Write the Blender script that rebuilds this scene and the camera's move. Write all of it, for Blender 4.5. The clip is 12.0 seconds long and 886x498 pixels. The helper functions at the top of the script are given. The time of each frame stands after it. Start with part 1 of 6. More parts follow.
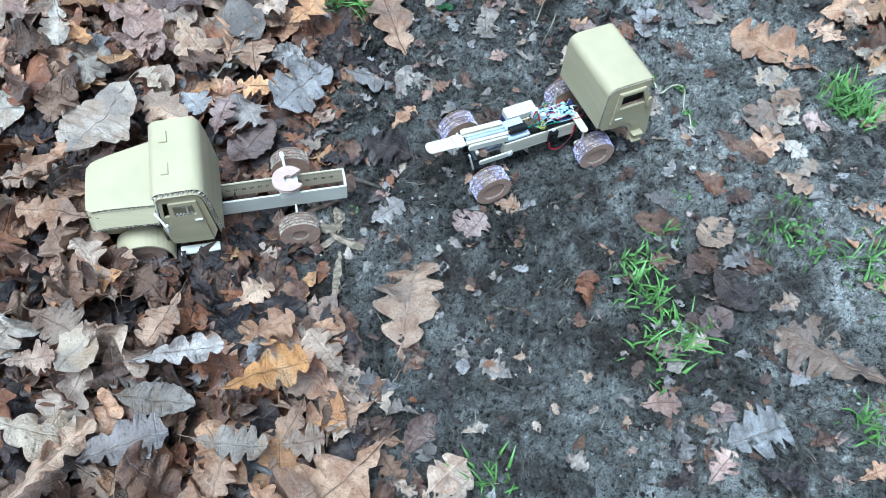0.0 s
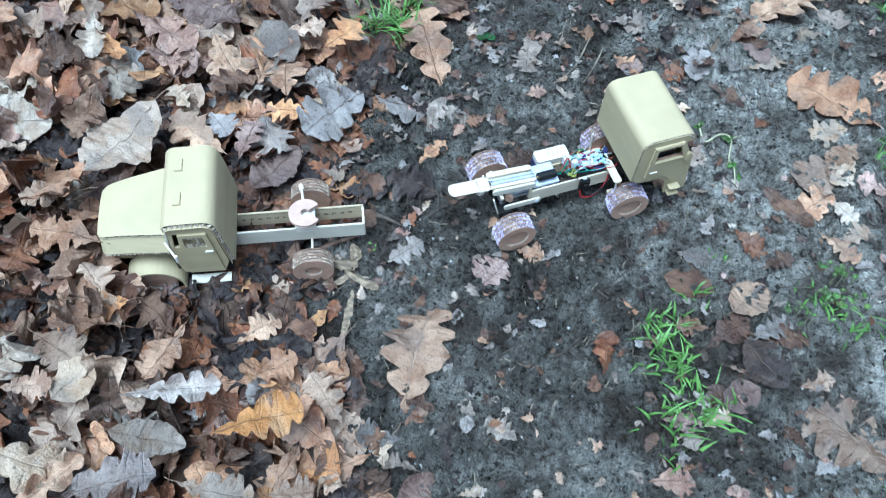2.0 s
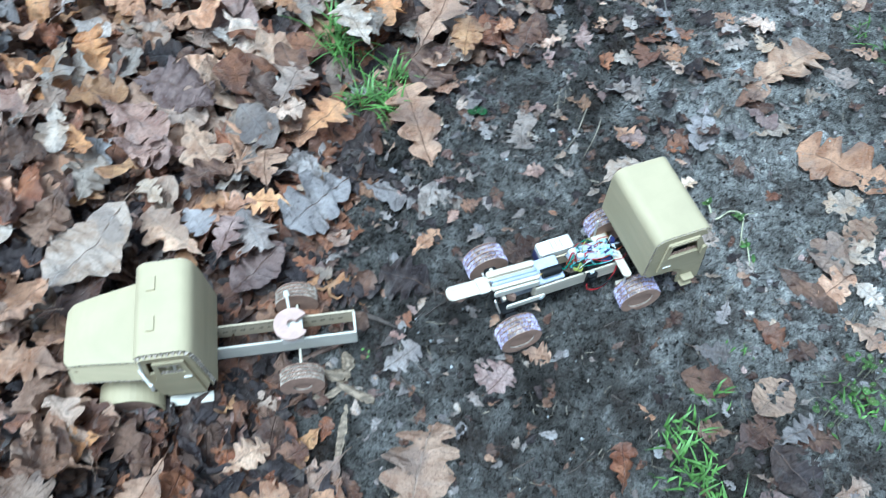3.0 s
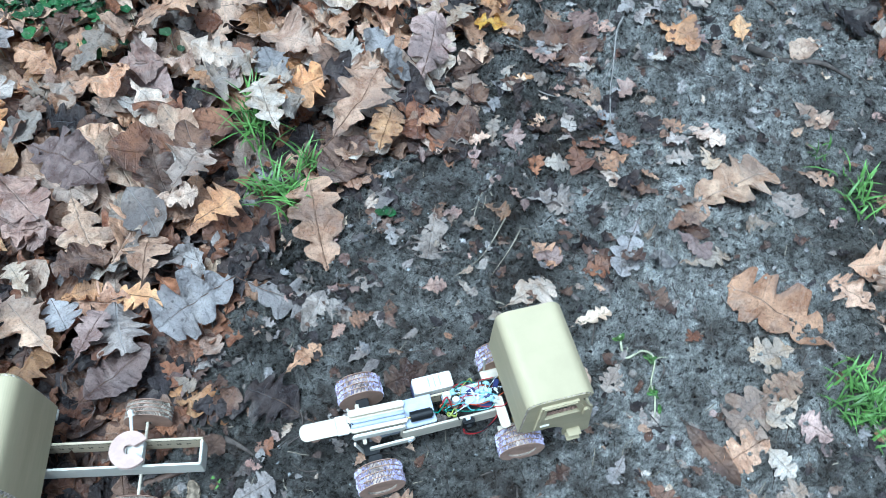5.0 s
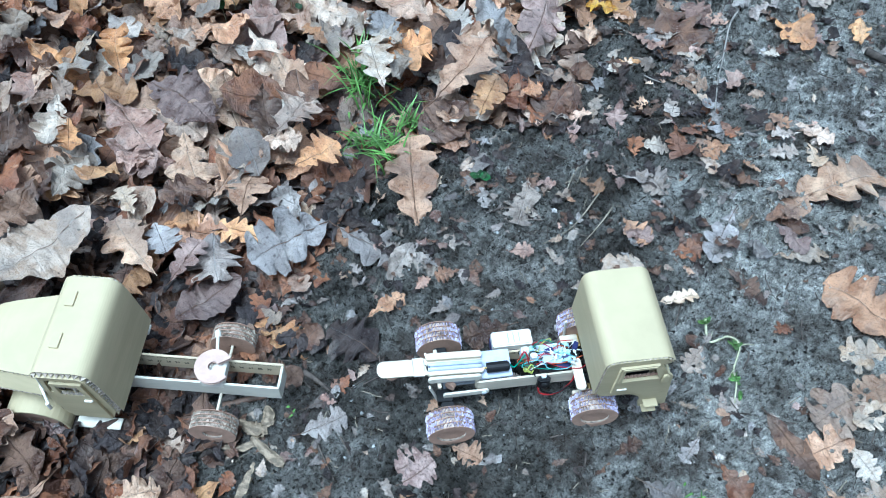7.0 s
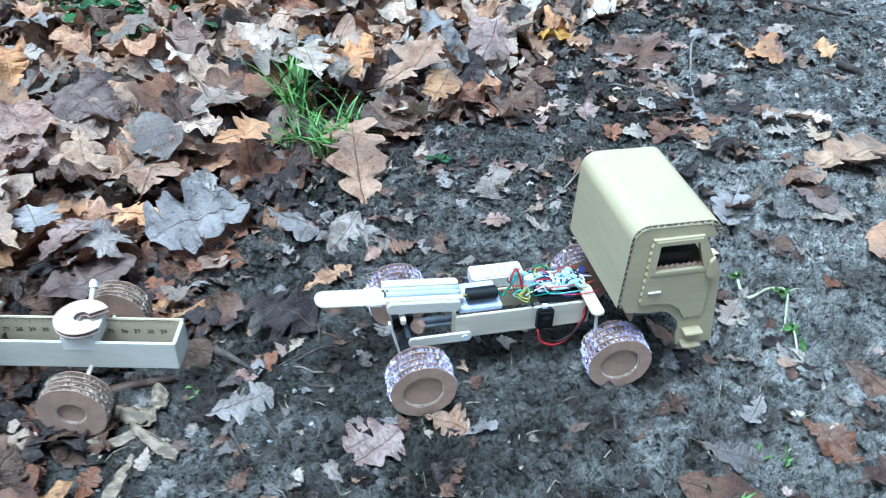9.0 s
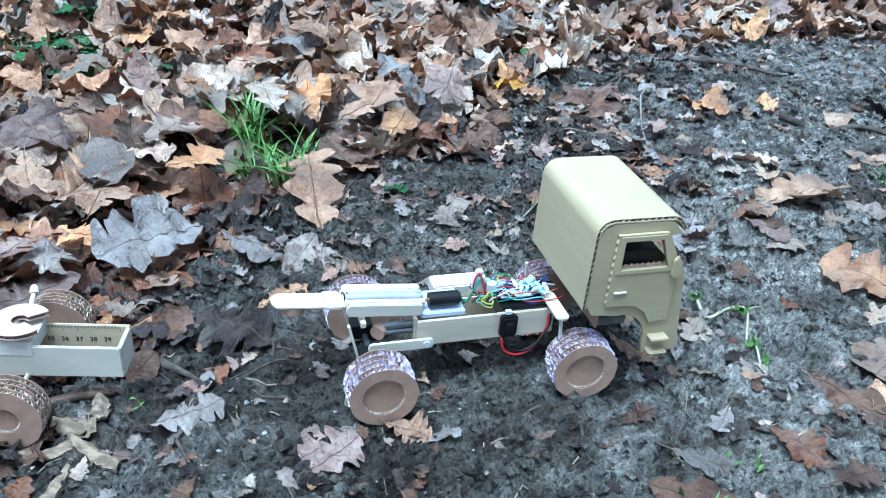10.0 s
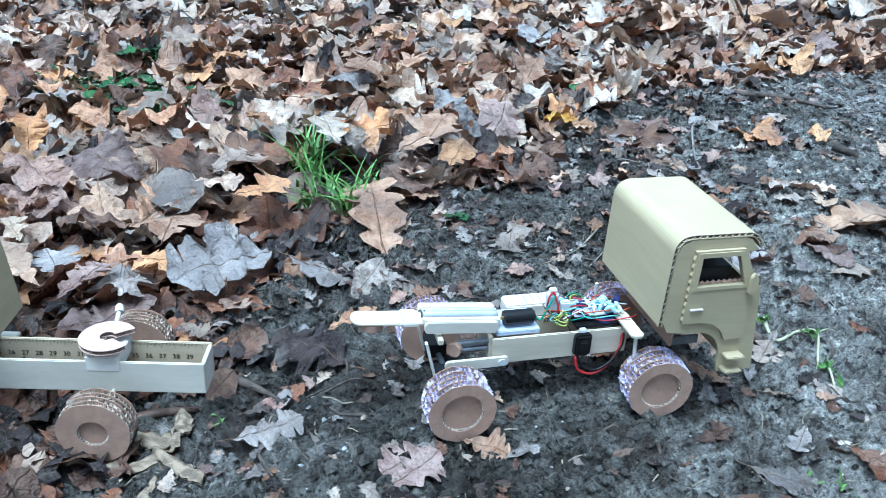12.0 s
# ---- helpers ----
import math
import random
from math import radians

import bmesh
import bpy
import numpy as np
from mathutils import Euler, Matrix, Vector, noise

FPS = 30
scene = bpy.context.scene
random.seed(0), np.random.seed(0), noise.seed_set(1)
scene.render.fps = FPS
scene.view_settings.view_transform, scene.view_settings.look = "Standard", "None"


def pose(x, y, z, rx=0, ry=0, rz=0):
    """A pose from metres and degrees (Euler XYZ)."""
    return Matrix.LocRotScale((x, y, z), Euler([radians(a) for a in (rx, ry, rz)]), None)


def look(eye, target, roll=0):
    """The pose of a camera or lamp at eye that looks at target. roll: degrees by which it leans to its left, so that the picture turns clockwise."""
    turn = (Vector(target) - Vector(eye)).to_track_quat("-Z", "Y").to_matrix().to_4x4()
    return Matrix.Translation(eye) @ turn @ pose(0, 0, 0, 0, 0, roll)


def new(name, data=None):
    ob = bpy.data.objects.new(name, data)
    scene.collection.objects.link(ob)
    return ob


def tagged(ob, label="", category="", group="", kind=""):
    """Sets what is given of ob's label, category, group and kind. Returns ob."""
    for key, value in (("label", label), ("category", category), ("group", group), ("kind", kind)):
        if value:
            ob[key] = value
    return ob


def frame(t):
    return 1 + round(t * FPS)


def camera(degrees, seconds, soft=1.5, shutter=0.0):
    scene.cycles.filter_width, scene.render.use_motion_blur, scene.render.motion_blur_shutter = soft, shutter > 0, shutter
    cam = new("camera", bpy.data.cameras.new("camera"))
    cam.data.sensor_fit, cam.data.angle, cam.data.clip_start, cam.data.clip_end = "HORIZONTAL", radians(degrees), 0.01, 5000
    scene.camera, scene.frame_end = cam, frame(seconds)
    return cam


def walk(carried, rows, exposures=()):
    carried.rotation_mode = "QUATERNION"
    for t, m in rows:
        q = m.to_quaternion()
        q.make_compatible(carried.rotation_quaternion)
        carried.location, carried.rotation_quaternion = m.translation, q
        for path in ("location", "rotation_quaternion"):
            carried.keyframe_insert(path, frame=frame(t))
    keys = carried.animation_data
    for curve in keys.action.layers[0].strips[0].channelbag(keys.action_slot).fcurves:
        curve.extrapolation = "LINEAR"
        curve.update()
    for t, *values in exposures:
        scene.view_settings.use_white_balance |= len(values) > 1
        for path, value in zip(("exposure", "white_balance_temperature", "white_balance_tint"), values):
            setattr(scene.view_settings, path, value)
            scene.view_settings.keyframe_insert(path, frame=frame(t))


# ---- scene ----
cam = camera(55.9, 12.0, soft=0.85, shutter=0.4)
METRES, EYE, TILT, LEAN, TURN = 1.15, 0.902, -58.4, -3.05, 0.0
ROWS = [
    (0.0, 0.0, 0.0, 0.0, 0.0, 0.0, 0.0),
    (0.5, 0.0087, 0.0022, -0.0032, 0.66, -0.71, -0.5),
    (1.0, 0.0227, 0.0044, 0.0058, 1.25, -1.33, -1.54),
    (1.5, 0.0343, 0.0183, 0.0286, 2.45, -1.02, -2.89),
    (2.0, 0.0419, 0.0354, 0.0578, 4.07, -0.61, -4.08),
    (2.5, 0.0271, 0.0608, 0.0941, 4.72, -0.27, -4.22),
    (3.0, 0.0188, 0.1019, 0.1528, 2.97, 0.09, -2.02),
    (3.5, 0.0243, 0.1285, 0.1895, 0.94, 0.26, 0.11),
    (5.5, 0.1703, 0.1919, 0.2922, 6.67, 0.41, -9.45),
    (6.0, 0.1613, 0.1885, 0.2871, 8.21, 0.45, -11.11),
    (6.5, 0.1507, 0.1805, 0.2593, 9.77, -0.03, -13.12),
    (8.5, 0.1515, 0.3181, 0.0305, 8.54, 14.46, -10.93),
    (9.0, 0.1506, 0.418, -0.0402, 6.93, 21.3, -9.21),
    (9.5, 0.1515, 0.4541, -0.0744, 5.26, 25.5, -8.17),
    (10.0, 0.1453, 0.4531, -0.0893, 3.55, 28.18, -7.89),
    (10.5, 0.1401, 0.4491, -0.0986, 3.32, 29.79, -7.78),
    (11.0, 0.123, 0.4486, -0.1081, 4.02, 30.49, -8.09),
    (11.5, 0.1236, 0.4482, -0.1096, 4.72, 30.97, -8.43),
    (12.0, 0.1192, 0.4518, -0.1123, 5.44, 30.98, -8.79),
]
EXPOSURE, KELVIN, TINT = 1.22, 4690, -4
walk(cam, [(t, pose(0, 0, EYE, TILT, LEAN, TURN) @ pose(METRES * x, METRES * y, METRES * z, 90 + pitch, roll, yaw)) for t, x, y, z, yaw, pitch, roll in ROWS], [(0.0, EXPOSURE, KELVIN, TINT), (6.5, EXPOSURE, KELVIN, TINT), (9.0, EXPOSURE + 0.21, KELVIN - 90, TINT), (12.0, EXPOSURE + 0.23, KELVIN - 90, TINT)])

# ---- light: an overcast wood in late autumn ----
world = bpy.data.worlds.new("overcast_sky")
scene.world = world
world.use_nodes = True
wn = world.node_tree.nodes
sky = wn.new("ShaderNodeTexSky")
sky.sky_type = "NISHITA"
sky.sun_disc = False
sky.sun_elevation = radians(74.5)
sky.sun_rotation = radians(221)
sky.air_density, sky.dust_density, sky.ozone_density = 1.0, 4.0, 1.0
wn["Background"].inputs["Strength"].default_value = 0.066
cloud = wn.new("ShaderNodeHueSaturation")
cloud.inputs["Saturation"].default_value = 0.4
world.node_tree.links.new(sky.outputs["Color"], cloud.inputs["Color"])
world.node_tree.links.new(cloud.outputs["Color"], wn["Background"].inputs["Color"])
sun = new("sun", bpy.data.lights.new("sun", "SUN"))
sun.data.energy, sun.data.angle, sun.data.color = 2.1, radians(34), (1.0, 0.985, 0.96)
sun.matrix_world = look((-0.36, -0.42, 2.0), (0, 0, 0))


# ---- materials ----
def material(name, rough=0.7, metal=0.0, spec=0.3):
    m = bpy.data.materials.new(name)
    m.use_nodes = True
    b = m.node_tree.nodes["Principled BSDF"]
    b.inputs["Roughness"].default_value = rough
    b.inputs["Metallic"].default_value = metal
    b.inputs["Specular IOR Level"].default_value = spec
    return m, m.node_tree.nodes, m.node_tree.links, b


def texco(n, out="Object"):
    return n.new("ShaderNodeTexCoord").outputs[out]


def noise_node(n, l, vec, scale, detail=4.0, rough=0.6):
    t = n.new("ShaderNodeTexNoise")
    t.inputs["Scale"].default_value = scale
    t.inputs["Detail"].default_value = detail
    t.inputs["Roughness"].default_value = rough
    l.new(vec, t.inputs["Vector"])
    return t.outputs["Fac"]


def ramp(n, l, fac, stops):
    r = n.new("ShaderNodeValToRGB")
    e = r.color_ramp.elements
    while len(e) < len(stops):
        e.new(0.5)
    for el, (p, c) in zip(e, stops):
        el.position = p
        el.color = (*c, 1) if len(c) == 3 else c
    l.new(fac, r.inputs["Fac"])
    return r.outputs["Color"]


def mix(n, l, fac, a, b, mode="MIX"):
    x = n.new("ShaderNodeMix")
    x.data_type, x.blend_type = "RGBA", mode
    for sock, v in ((x.inputs[0], fac), (x.inputs[6], a), (x.inputs[7], b)):
        if isinstance(v, (int, float)):
            sock.default_value = v
        elif isinstance(v, tuple):
            sock.default_value = (*v, 1)
        else:
            l.new(v, sock)
    return x.outputs[2]


def bump(n, l, b, height, strength, dist):
    k = n.new("ShaderNodeBump")
    k.inputs["Strength"].default_value = strength
    k.inputs["Distance"].default_value = dist
    l.new(height, k.inputs["Height"])
    l.new(k.outputs["Normal"], b.inputs["Normal"])


def maths(n, l, op, a, b=0.0, c=0.0):
    k = n.new("ShaderNodeMath")
    k.operation = op
    for i, v in enumerate((a, b, c)):
        if isinstance(v, (int, float)):
            k.inputs[i].default_value = v
        else:
            l.new(v, k.inputs[i])
    return k.outputs[0]


def plain(name, colour, rough=0.6, metal=0.0, spec=0.3, vary=0.25, scale=60.0, bumpy=0.15, dist=0.0006, streak=None):
    """A surface of one material with grain at two scales."""
    m, n, l, b = material(name, rough, metal, spec)
    vec = texco(n)
    if streak:
        mp = n.new("ShaderNodeMapping")
        mp.inputs["Scale"].default_value = streak
        l.new(vec, mp.inputs["Vector"])
        vec = mp.outputs["Vector"]
    big = noise_node(n, l, vec, scale, 3)
    fine = noise_node(n, l, vec, scale * 9, 4)
    dark = tuple(c * (1 - vary) for c in colour)
    light = tuple(min(1, c * (1 + vary * 0.6)) for c in colour)
    c1 = ramp(n, l, big, [(0.4, dark), (0.6, light)])
    c2 = ramp(n, l, fine, [(0.4, tuple([1 - vary * 0.5] * 3)), (0.58, (1, 1, 1))])
    l.new(mix(n, l, 1.0, c1, c2, "MULTIPLY"), b.inputs["Base Color"])
    bump(n, l, b, fine, bumpy, dist)
    return m


def leaf_material(name, colour, second, rough=0.42, spec=0.62):
    """A dead leaf: blotches, specks, paler midrib and side veins by its UV."""
    m, n, l, b = material(name, rough, 0.0, spec)
    uv = n.new("ShaderNodeUVMap").outputs["UV"]
    sep = n.new("ShaderNodeSeparateXYZ")
    l.new(uv, sep.inputs[0])
    u, v = sep.outputs[0], sep.outputs[1]
    rnd = n.new("ShaderNodeNewGeometry").outputs["Random Per Island"]
    obr = n.new("ShaderNodeObjectInfo").outputs["Random"]
    seed = maths(n, l, "FRACT", maths(n, l, "ADD", rnd, obr))
    pos = n.new("ShaderNodeNewGeometry").outputs["Position"]
    off = n.new("ShaderNodeVectorMath")
    off.operation = "ADD"
    l.new(pos, off.inputs[0])
    l.new(seed, off.inputs[1])
    blot = noise_node(n, l, off.outputs[0], 38, 4, 0.6)
    fine = noise_node(n, l, off.outputs[0], 420, 5, 0.75)
    col = ramp(n, l, blot, [(0.42, second), (0.53, colour), (0.66, tuple(min(1, c * 1.25) for c in colour))])
    bright = ramp(n, l, seed, [(0.0, (0.58, 0.55, 0.53)), (0.22, (0.80, 0.78, 0.77)), (0.40, (1.08, 1.07, 1.06)), (0.80, (1.30, 1.29, 1.28)), (1.0, (1.72, 1.71, 1.71))])
    col = mix(n, l, 1.0, col, bright, "MULTIPLY")
    hue = maths(n, l, "FRACT", maths(n, l, "MULTIPLY", seed, 17.3))
    shift = ramp(n, l, hue, [(0.0, (0.96, 1.0, 1.06)), (0.35, (1.0, 1.0, 1.0)), (0.7, (1.10, 1.0, 0.88)), (1.0, (1.02, 0.97, 0.98))])
    col = mix(n, l, 1.0, col, shift, "MULTIPLY")
    damp = ramp(n, l, noise_node(n, l, off.outputs[0], 19, 3, 0.55), [(0.53, (0, 0, 0)), (0.62, (1, 1, 1))])
    col = mix(n, l, maths(n, l, "MULTIPLY", damp, 0.55), col, tuple(0.25 * c + k for c, k in zip(second, (0.055, 0.046, 0.048))))
    bleach = ramp(n, l, noise_node(n, l, off.outputs[0], 27, 4, 0.6), [(0.56, (0, 0, 0)), (0.66, (1, 1, 1))])
    col = mix(n, l, maths(n, l, "MULTIPLY", bleach, 0.45), col, tuple(0.55 * c + k for c, k in zip(colour, (0.19, 0.165, 0.14))))
    specks = ramp(n, l, fine, [(0.38, (0.5, 0.46, 0.44)), (0.46, (1, 1, 1))])
    col = mix(n, l, 0.8, col, specks, "MULTIPLY")
    av = maths(n, l, "ABSOLUTE", v)
    side = maths(n, l, "SUBTRACT", 0.5, maths(n, l, "PINGPONG", maths(n, l, "MULTIPLY", u, 6.0), 0.5))
    sv = ramp(n, l, side, [(0.0, (1, 1, 1)), (0.06, (0, 0, 0))])
    mv = ramp(n, l, av, [(0.012, (1, 1, 1)), (0.04, (0, 0, 0))])
    vein = mix(n, l, 0.5, mv, sv, "ADD")
    rib = ramp(n, l, hue, [(0.35, tuple(c * 0.5 for c in second)), (0.45, tuple(min(1, 0.7 * c + 0.2) for c in colour))])
    col = mix(n, l, maths(n, l, "MULTIPLY", vein, 0.26), col, rib)
    spot = n.new("ShaderNodeTexVoronoi")
    spot.inputs["Scale"].default_value = 55
    l.new(off.outputs[0], spot.inputs["Vector"])
    dots = ramp(n, l, spot.outputs["Distance"], [(0.07, (1, 1, 1)), (0.13, (0, 0, 0))])
    col = mix(n, l, maths(n, l, "MULTIPLY", dots, 0.6), col, (0.03, 0.022, 0.02))
    l.new(col, b.inputs["Base Color"])
    thin = n.new("ShaderNodeBsdfTranslucent")
    l.new(mix(n, l, 1.0, col, (1.25, 0.95, 0.72), "MULTIPLY"), thin.inputs["Color"])
    both = n.new("ShaderNodeMixShader")
    both.inputs[0].default_value = 0.08
    l.new(b.outputs[0], both.inputs[1])
    l.new(thin.outputs[0], both.inputs[2])
    l.new(both.outputs[0], n["Material Output"].inputs["Surface"])
    crease = noise_node(n, l, off.outputs[0], 75, 4, 0.6)
    h = maths(n, l, "ADD", maths(n, l, "MULTIPLY", vein, 0.25), maths(n, l, "ADD", maths(n, l, "MULTIPLY", fine, 0.35), maths(n, l, "MULTIPLY", crease, 1.6)))
    bump(n, l, b, h, 0.9, 0.006)
    l.new(ramp(n, l, blot, [(0.36, (rough - 0.16,) * 3), (0.62, (rough + 0.16,) * 3)]), b.inputs["Roughness"])
    return m


LEAF = {
    "tan": leaf_material("leaf_tan", (0.420, 0.268, 0.172), (0.285, 0.162, 0.096)),
    "beige": leaf_material("leaf_beige", (0.450, 0.335, 0.248), (0.320, 0.215, 0.150)),
    "pale": leaf_material("leaf_pale", (0.460, 0.394, 0.322), (0.365, 0.285, 0.212)),
    "grey": leaf_material("leaf_grey", (0.315, 0.285, 0.262), (0.190, 0.165, 0.148)),
    "orange": leaf_material("leaf_orange", (0.510, 0.292, 0.135), (0.370, 0.195, 0.090)),
    "rust": leaf_material("leaf_rust", (0.228, 0.103, 0.049), (0.138, 0.056, 0.028)),
    "brown": leaf_material("leaf_brown", (0.150, 0.089, 0.057), (0.082, 0.044, 0.030)),
    "dark": leaf_material("leaf_dark", (0.048, 0.036, 0.032), (0.022, 0.016, 0.016), 0.42, 0.45),
    "silver": leaf_material("leaf_silver", (0.350, 0.312, 0.286), (0.262, 0.226, 0.204)),
    "amber": leaf_material("leaf_amber", (0.68, 0.375, 0.135), (0.52, 0.265, 0.085)),
    "mauve": leaf_material("leaf_mauve", (0.365, 0.258, 0.215), (0.230, 0.148, 0.122)),
    "yellow": leaf_material("leaf_yellow", (0.66, 0.41, 0.04), (0.46, 0.22, 0.02)),
    "fresh": leaf_material("leaf_fresh_green", (0.120, 0.225, 0.055), (0.07, 0.14, 0.035), 0.5, 0.35),
    "green": leaf_material("leaf_green", (0.035, 0.120, 0.030), (0.02, 0.07, 0.02), 0.45, 0.4),
}


RIB = [plain("brown_leaf_rib", (0.15, 0.085, 0.05), 0.6, vary=0.3), plain("pale_leaf_rib", (0.30, 0.21, 0.145), 0.6, vary=0.3)]


def mud_material():
    m, n, l, b = material("wet_mud", 0.6, 0.0, 0.55)
    p = texco(n)
    big = noise_node(n, l, p, 3.2, 5)
    mid = noise_node(n, l, p, 26, 8, 0.72)
    small = noise_node(n, l, p, 110, 7, 0.75)
    fine = noise_node(n, l, p, 380, 6, 0.8)
    # Colour ramps share the bump's noises: low spots are painted dark, like shaded pits.
    col = ramp(n, l, mid, [(0.36, (0.105, 0.094, 0.080)), (0.5, (0.270, 0.256, 0.230)), (0.64, (0.480, 0.463, 0.428))])
    tone = ramp(n, l, big, [(0.38, (0.36, 0.345, 0.32)), (0.50, (0.90, 0.90, 0.89)), (0.62, (1.34, 1.34, 1.34))])
    col = mix(n, l, 1.0, col, tone, "MULTIPLY")
    across = n.new("ShaderNodeSeparateXYZ")
    l.new(p, across.inputs[0])
    dry = ramp(n, l, maths(n, l, "ADD", across.outputs[0], maths(n, l, "MULTIPLY", maths(n, l, "SUBTRACT", big, 0.5), 0.5)), [(0.10, (0.72, 0.71, 0.70)), (0.46, (1.42, 1.43, 1.44)), (0.72, (1.38, 1.38, 1.38)), (1.0, (0.75, 0.74, 0.72))])
    col = mix(n, l, 1.0, col, dry, "MULTIPLY")
    # Darkest where the clod relief is low: crease shade put into the colour.
    clods = ramp(n, l, small, [(0.38, (0.16, 0.15, 0.145)), (0.47, (0.93, 0.93, 0.93)), (0.60, (1.42, 1.42, 1.42))])
    col = mix(n, l, 0.8, col, clods, "MULTIPLY")
    grit = ramp(n, l, fine, [(0.39, (0.20, 0.19, 0.18)), (0.48, (1, 1, 1)), (0.60, (1.75, 1.75, 1.75))])
    col = mix(n, l, 0.75, col, grit, "MULTIPLY")
    vor = n.new("ShaderNodeTexVoronoi")
    vor.inputs["Scale"].default_value = 120
    l.new(p, vor.inputs["Vector"])
    spots = ramp(n, l, vor.outputs["Distance"], [(0.10, (1, 1, 1)), (0.30, (0, 0, 0))])
    gate = ramp(n, l, noise_node(n, l, p, 8, 6, 0.7), [(0.53, (0, 0, 0)), (0.62, (1, 1, 1))])
    col = mix(n, l, mix(n, l, 1.0, spots, gate, "MULTIPLY"), col, (0.20, 0.212, 0.225))
    rot = ramp(n, l, noise_node(n, l, p, 11, 8, 0.75), [(0.51, (0, 0, 0)), (0.60, (1, 1, 1))])
    col = mix(n, l, maths(n, l, "MULTIPLY", rot, 0.72), col, (0.066, 0.046, 0.034))
    l.new(col, b.inputs["Base Color"])
    l.new(ramp(n, l, small, [(0.42, (0.20,) * 3), (0.58, (0.55,) * 3)]), b.inputs["Roughness"])
    h = maths(n, l, "ADD", maths(n, l, "MULTIPLY", mid, 0.8), maths(n, l, "ADD", maths(n, l, "MULTIPLY", small, 0.6), maths(n, l, "MULTIPLY", fine, 0.6)))
    peb = n.new("ShaderNodeTexVoronoi")
    peb.inputs["Scale"].default_value = 190
    l.new(p, peb.inputs["Vector"])
    h = maths(n, l, "SUBTRACT", h, maths(n, l, "MULTIPLY", peb.outputs["Distance"], 0.30))
    bump(n, l, b, h, 1.0, 0.026)
    return m


MUD = mud_material()
STONE = plain("pale_grit", (0.34, 0.34, 0.33), 0.7, vary=0.4, scale=120)
PALE_BARK = plain("pale_bark", (0.27, 0.21, 0.145), 0.7, vary=0.45, scale=60, bumpy=0.6, streak=(1, 3, 3))
GREY_TWIG = plain("grey_twig_bark", (0.23, 0.21, 0.185), 0.75, vary=0.4, scale=80, bumpy=0.5)
BROWN_TWIG = plain("brown_stick_bark", (0.155, 0.100, 0.072), 0.6, vary=0.5, scale=70, bumpy=0.7)
TWIG = plain("twig_bark", (0.085, 0.068, 0.056), 0.8, vary=0.45, scale=80, bumpy=0.5)
ROT = plain("rotten_crumbs", (0.022, 0.018, 0.015), 0.6, vary=0.5, scale=120)
STRAW = plain("dry_stems", (0.27, 0.23, 0.17), 0.7, vary=0.4, scale=60)
GRASS = plain("grass_blade", (0.145, 0.275, 0.060), 0.5, spec=0.4, vary=0.4, scale=25)
WEED = plain("pale_stem", (0.42, 0.41, 0.27), 0.5, vary=0.25, scale=60)
KHAKI = plain("khaki_card", (0.468, 0.394, 0.240), 0.58, spec=0.34, vary=0.07, scale=26, bumpy=0.10, dist=0.0005, streak=(0.2, 0.2, 1.7))
KRAFT = plain("brown_card", (0.42, 0.275, 0.200), 0.75, vary=0.14, scale=50, bumpy=0.15)
FLUTE = plain("card_flutes", (0.54, 0.46, 0.37), 0.8, vary=0.35, scale=120)
TYRE = plain("tyre_card", (0.47, 0.385, 0.315), 0.85, vary=0.45, scale=150)
# Dark card colour; inside the corrugated sheets it paints the shaded hollows.
HOLLOW_DARK = plain("dark_card_hollow_shade", (0.12, 0.095, 0.072), 0.9, vary=0.4, scale=120)
PINK = plain("pinkish_card", (0.56, 0.40, 0.33), 0.7, vary=0.1, scale=40)
WHITE = plain("white_painted_wood", (0.66, 0.62, 0.52), 0.5, vary=0.08, scale=30, streak=(0.3, 1, 1))
RULER = plain("ruler_wood", (0.60, 0.50, 0.345), 0.5, vary=0.14, scale=24, streak=(0.15, 1, 1))
BIRCH = plain("birch_stick", (0.66, 0.585, 0.455), 0.55, vary=0.14, scale=30, streak=(0.12, 1, 1))
PAPER = plain("white_paper", (0.72, 0.68, 0.60), 0.7, vary=0.08, scale=40)
INK = plain("black_ink", (0.03, 0.025, 0.02), 0.6, vary=0.1)
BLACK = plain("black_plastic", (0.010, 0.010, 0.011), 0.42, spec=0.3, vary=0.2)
TEAL = plain("teal_print", (0.40, 0.60, 0.58), 0.4, vary=0.15)
BLUE = plain("blue_white_film", (0.50, 0.55, 0.68), 0.3, spec=0.5, vary=0.12)
STEEL = plain("grey_metal_rod", (0.30, 0.31, 0.33), 0.35, 0.8, vary=0.2)
BRASS = plain("brass_pin", (0.55, 0.40, 0.16), 0.35, 0.9, vary=0.2)
GLUE = plain("pale_nylon", (0.68, 0.72, 0.74), 0.35, spec=0.5, vary=0.1)
W_RED = plain("red_wire", (0.40, 0.025, 0.03), 0.4, spec=0.4, vary=0.15)
W_GREEN = plain("green_wire", (0.03, 0.21, 0.14), 0.4, spec=0.4, vary=0.15)
ICE = plain("pale_blue_glue", (0.44, 0.69, 0.78), 0.3, spec=0.5, vary=0.12)
W_NAVY = plain("navy_plastic", (0.03, 0.035, 0.11), 0.4, spec=0.4, vary=0.15)
W_YELLOW = plain("yellow_wire", (0.46, 0.50, 0.10), 0.4, spec=0.4, vary=0.15)
W_ORANGE = plain("orange_wire", (0.50, 0.11, 0.04), 0.4, spec=0.4, vary=0.15)
W_BLUE = plain("pale_blue_wire", (0.22, 0.52, 0.55), 0.4, spec=0.4, vary=0.15)


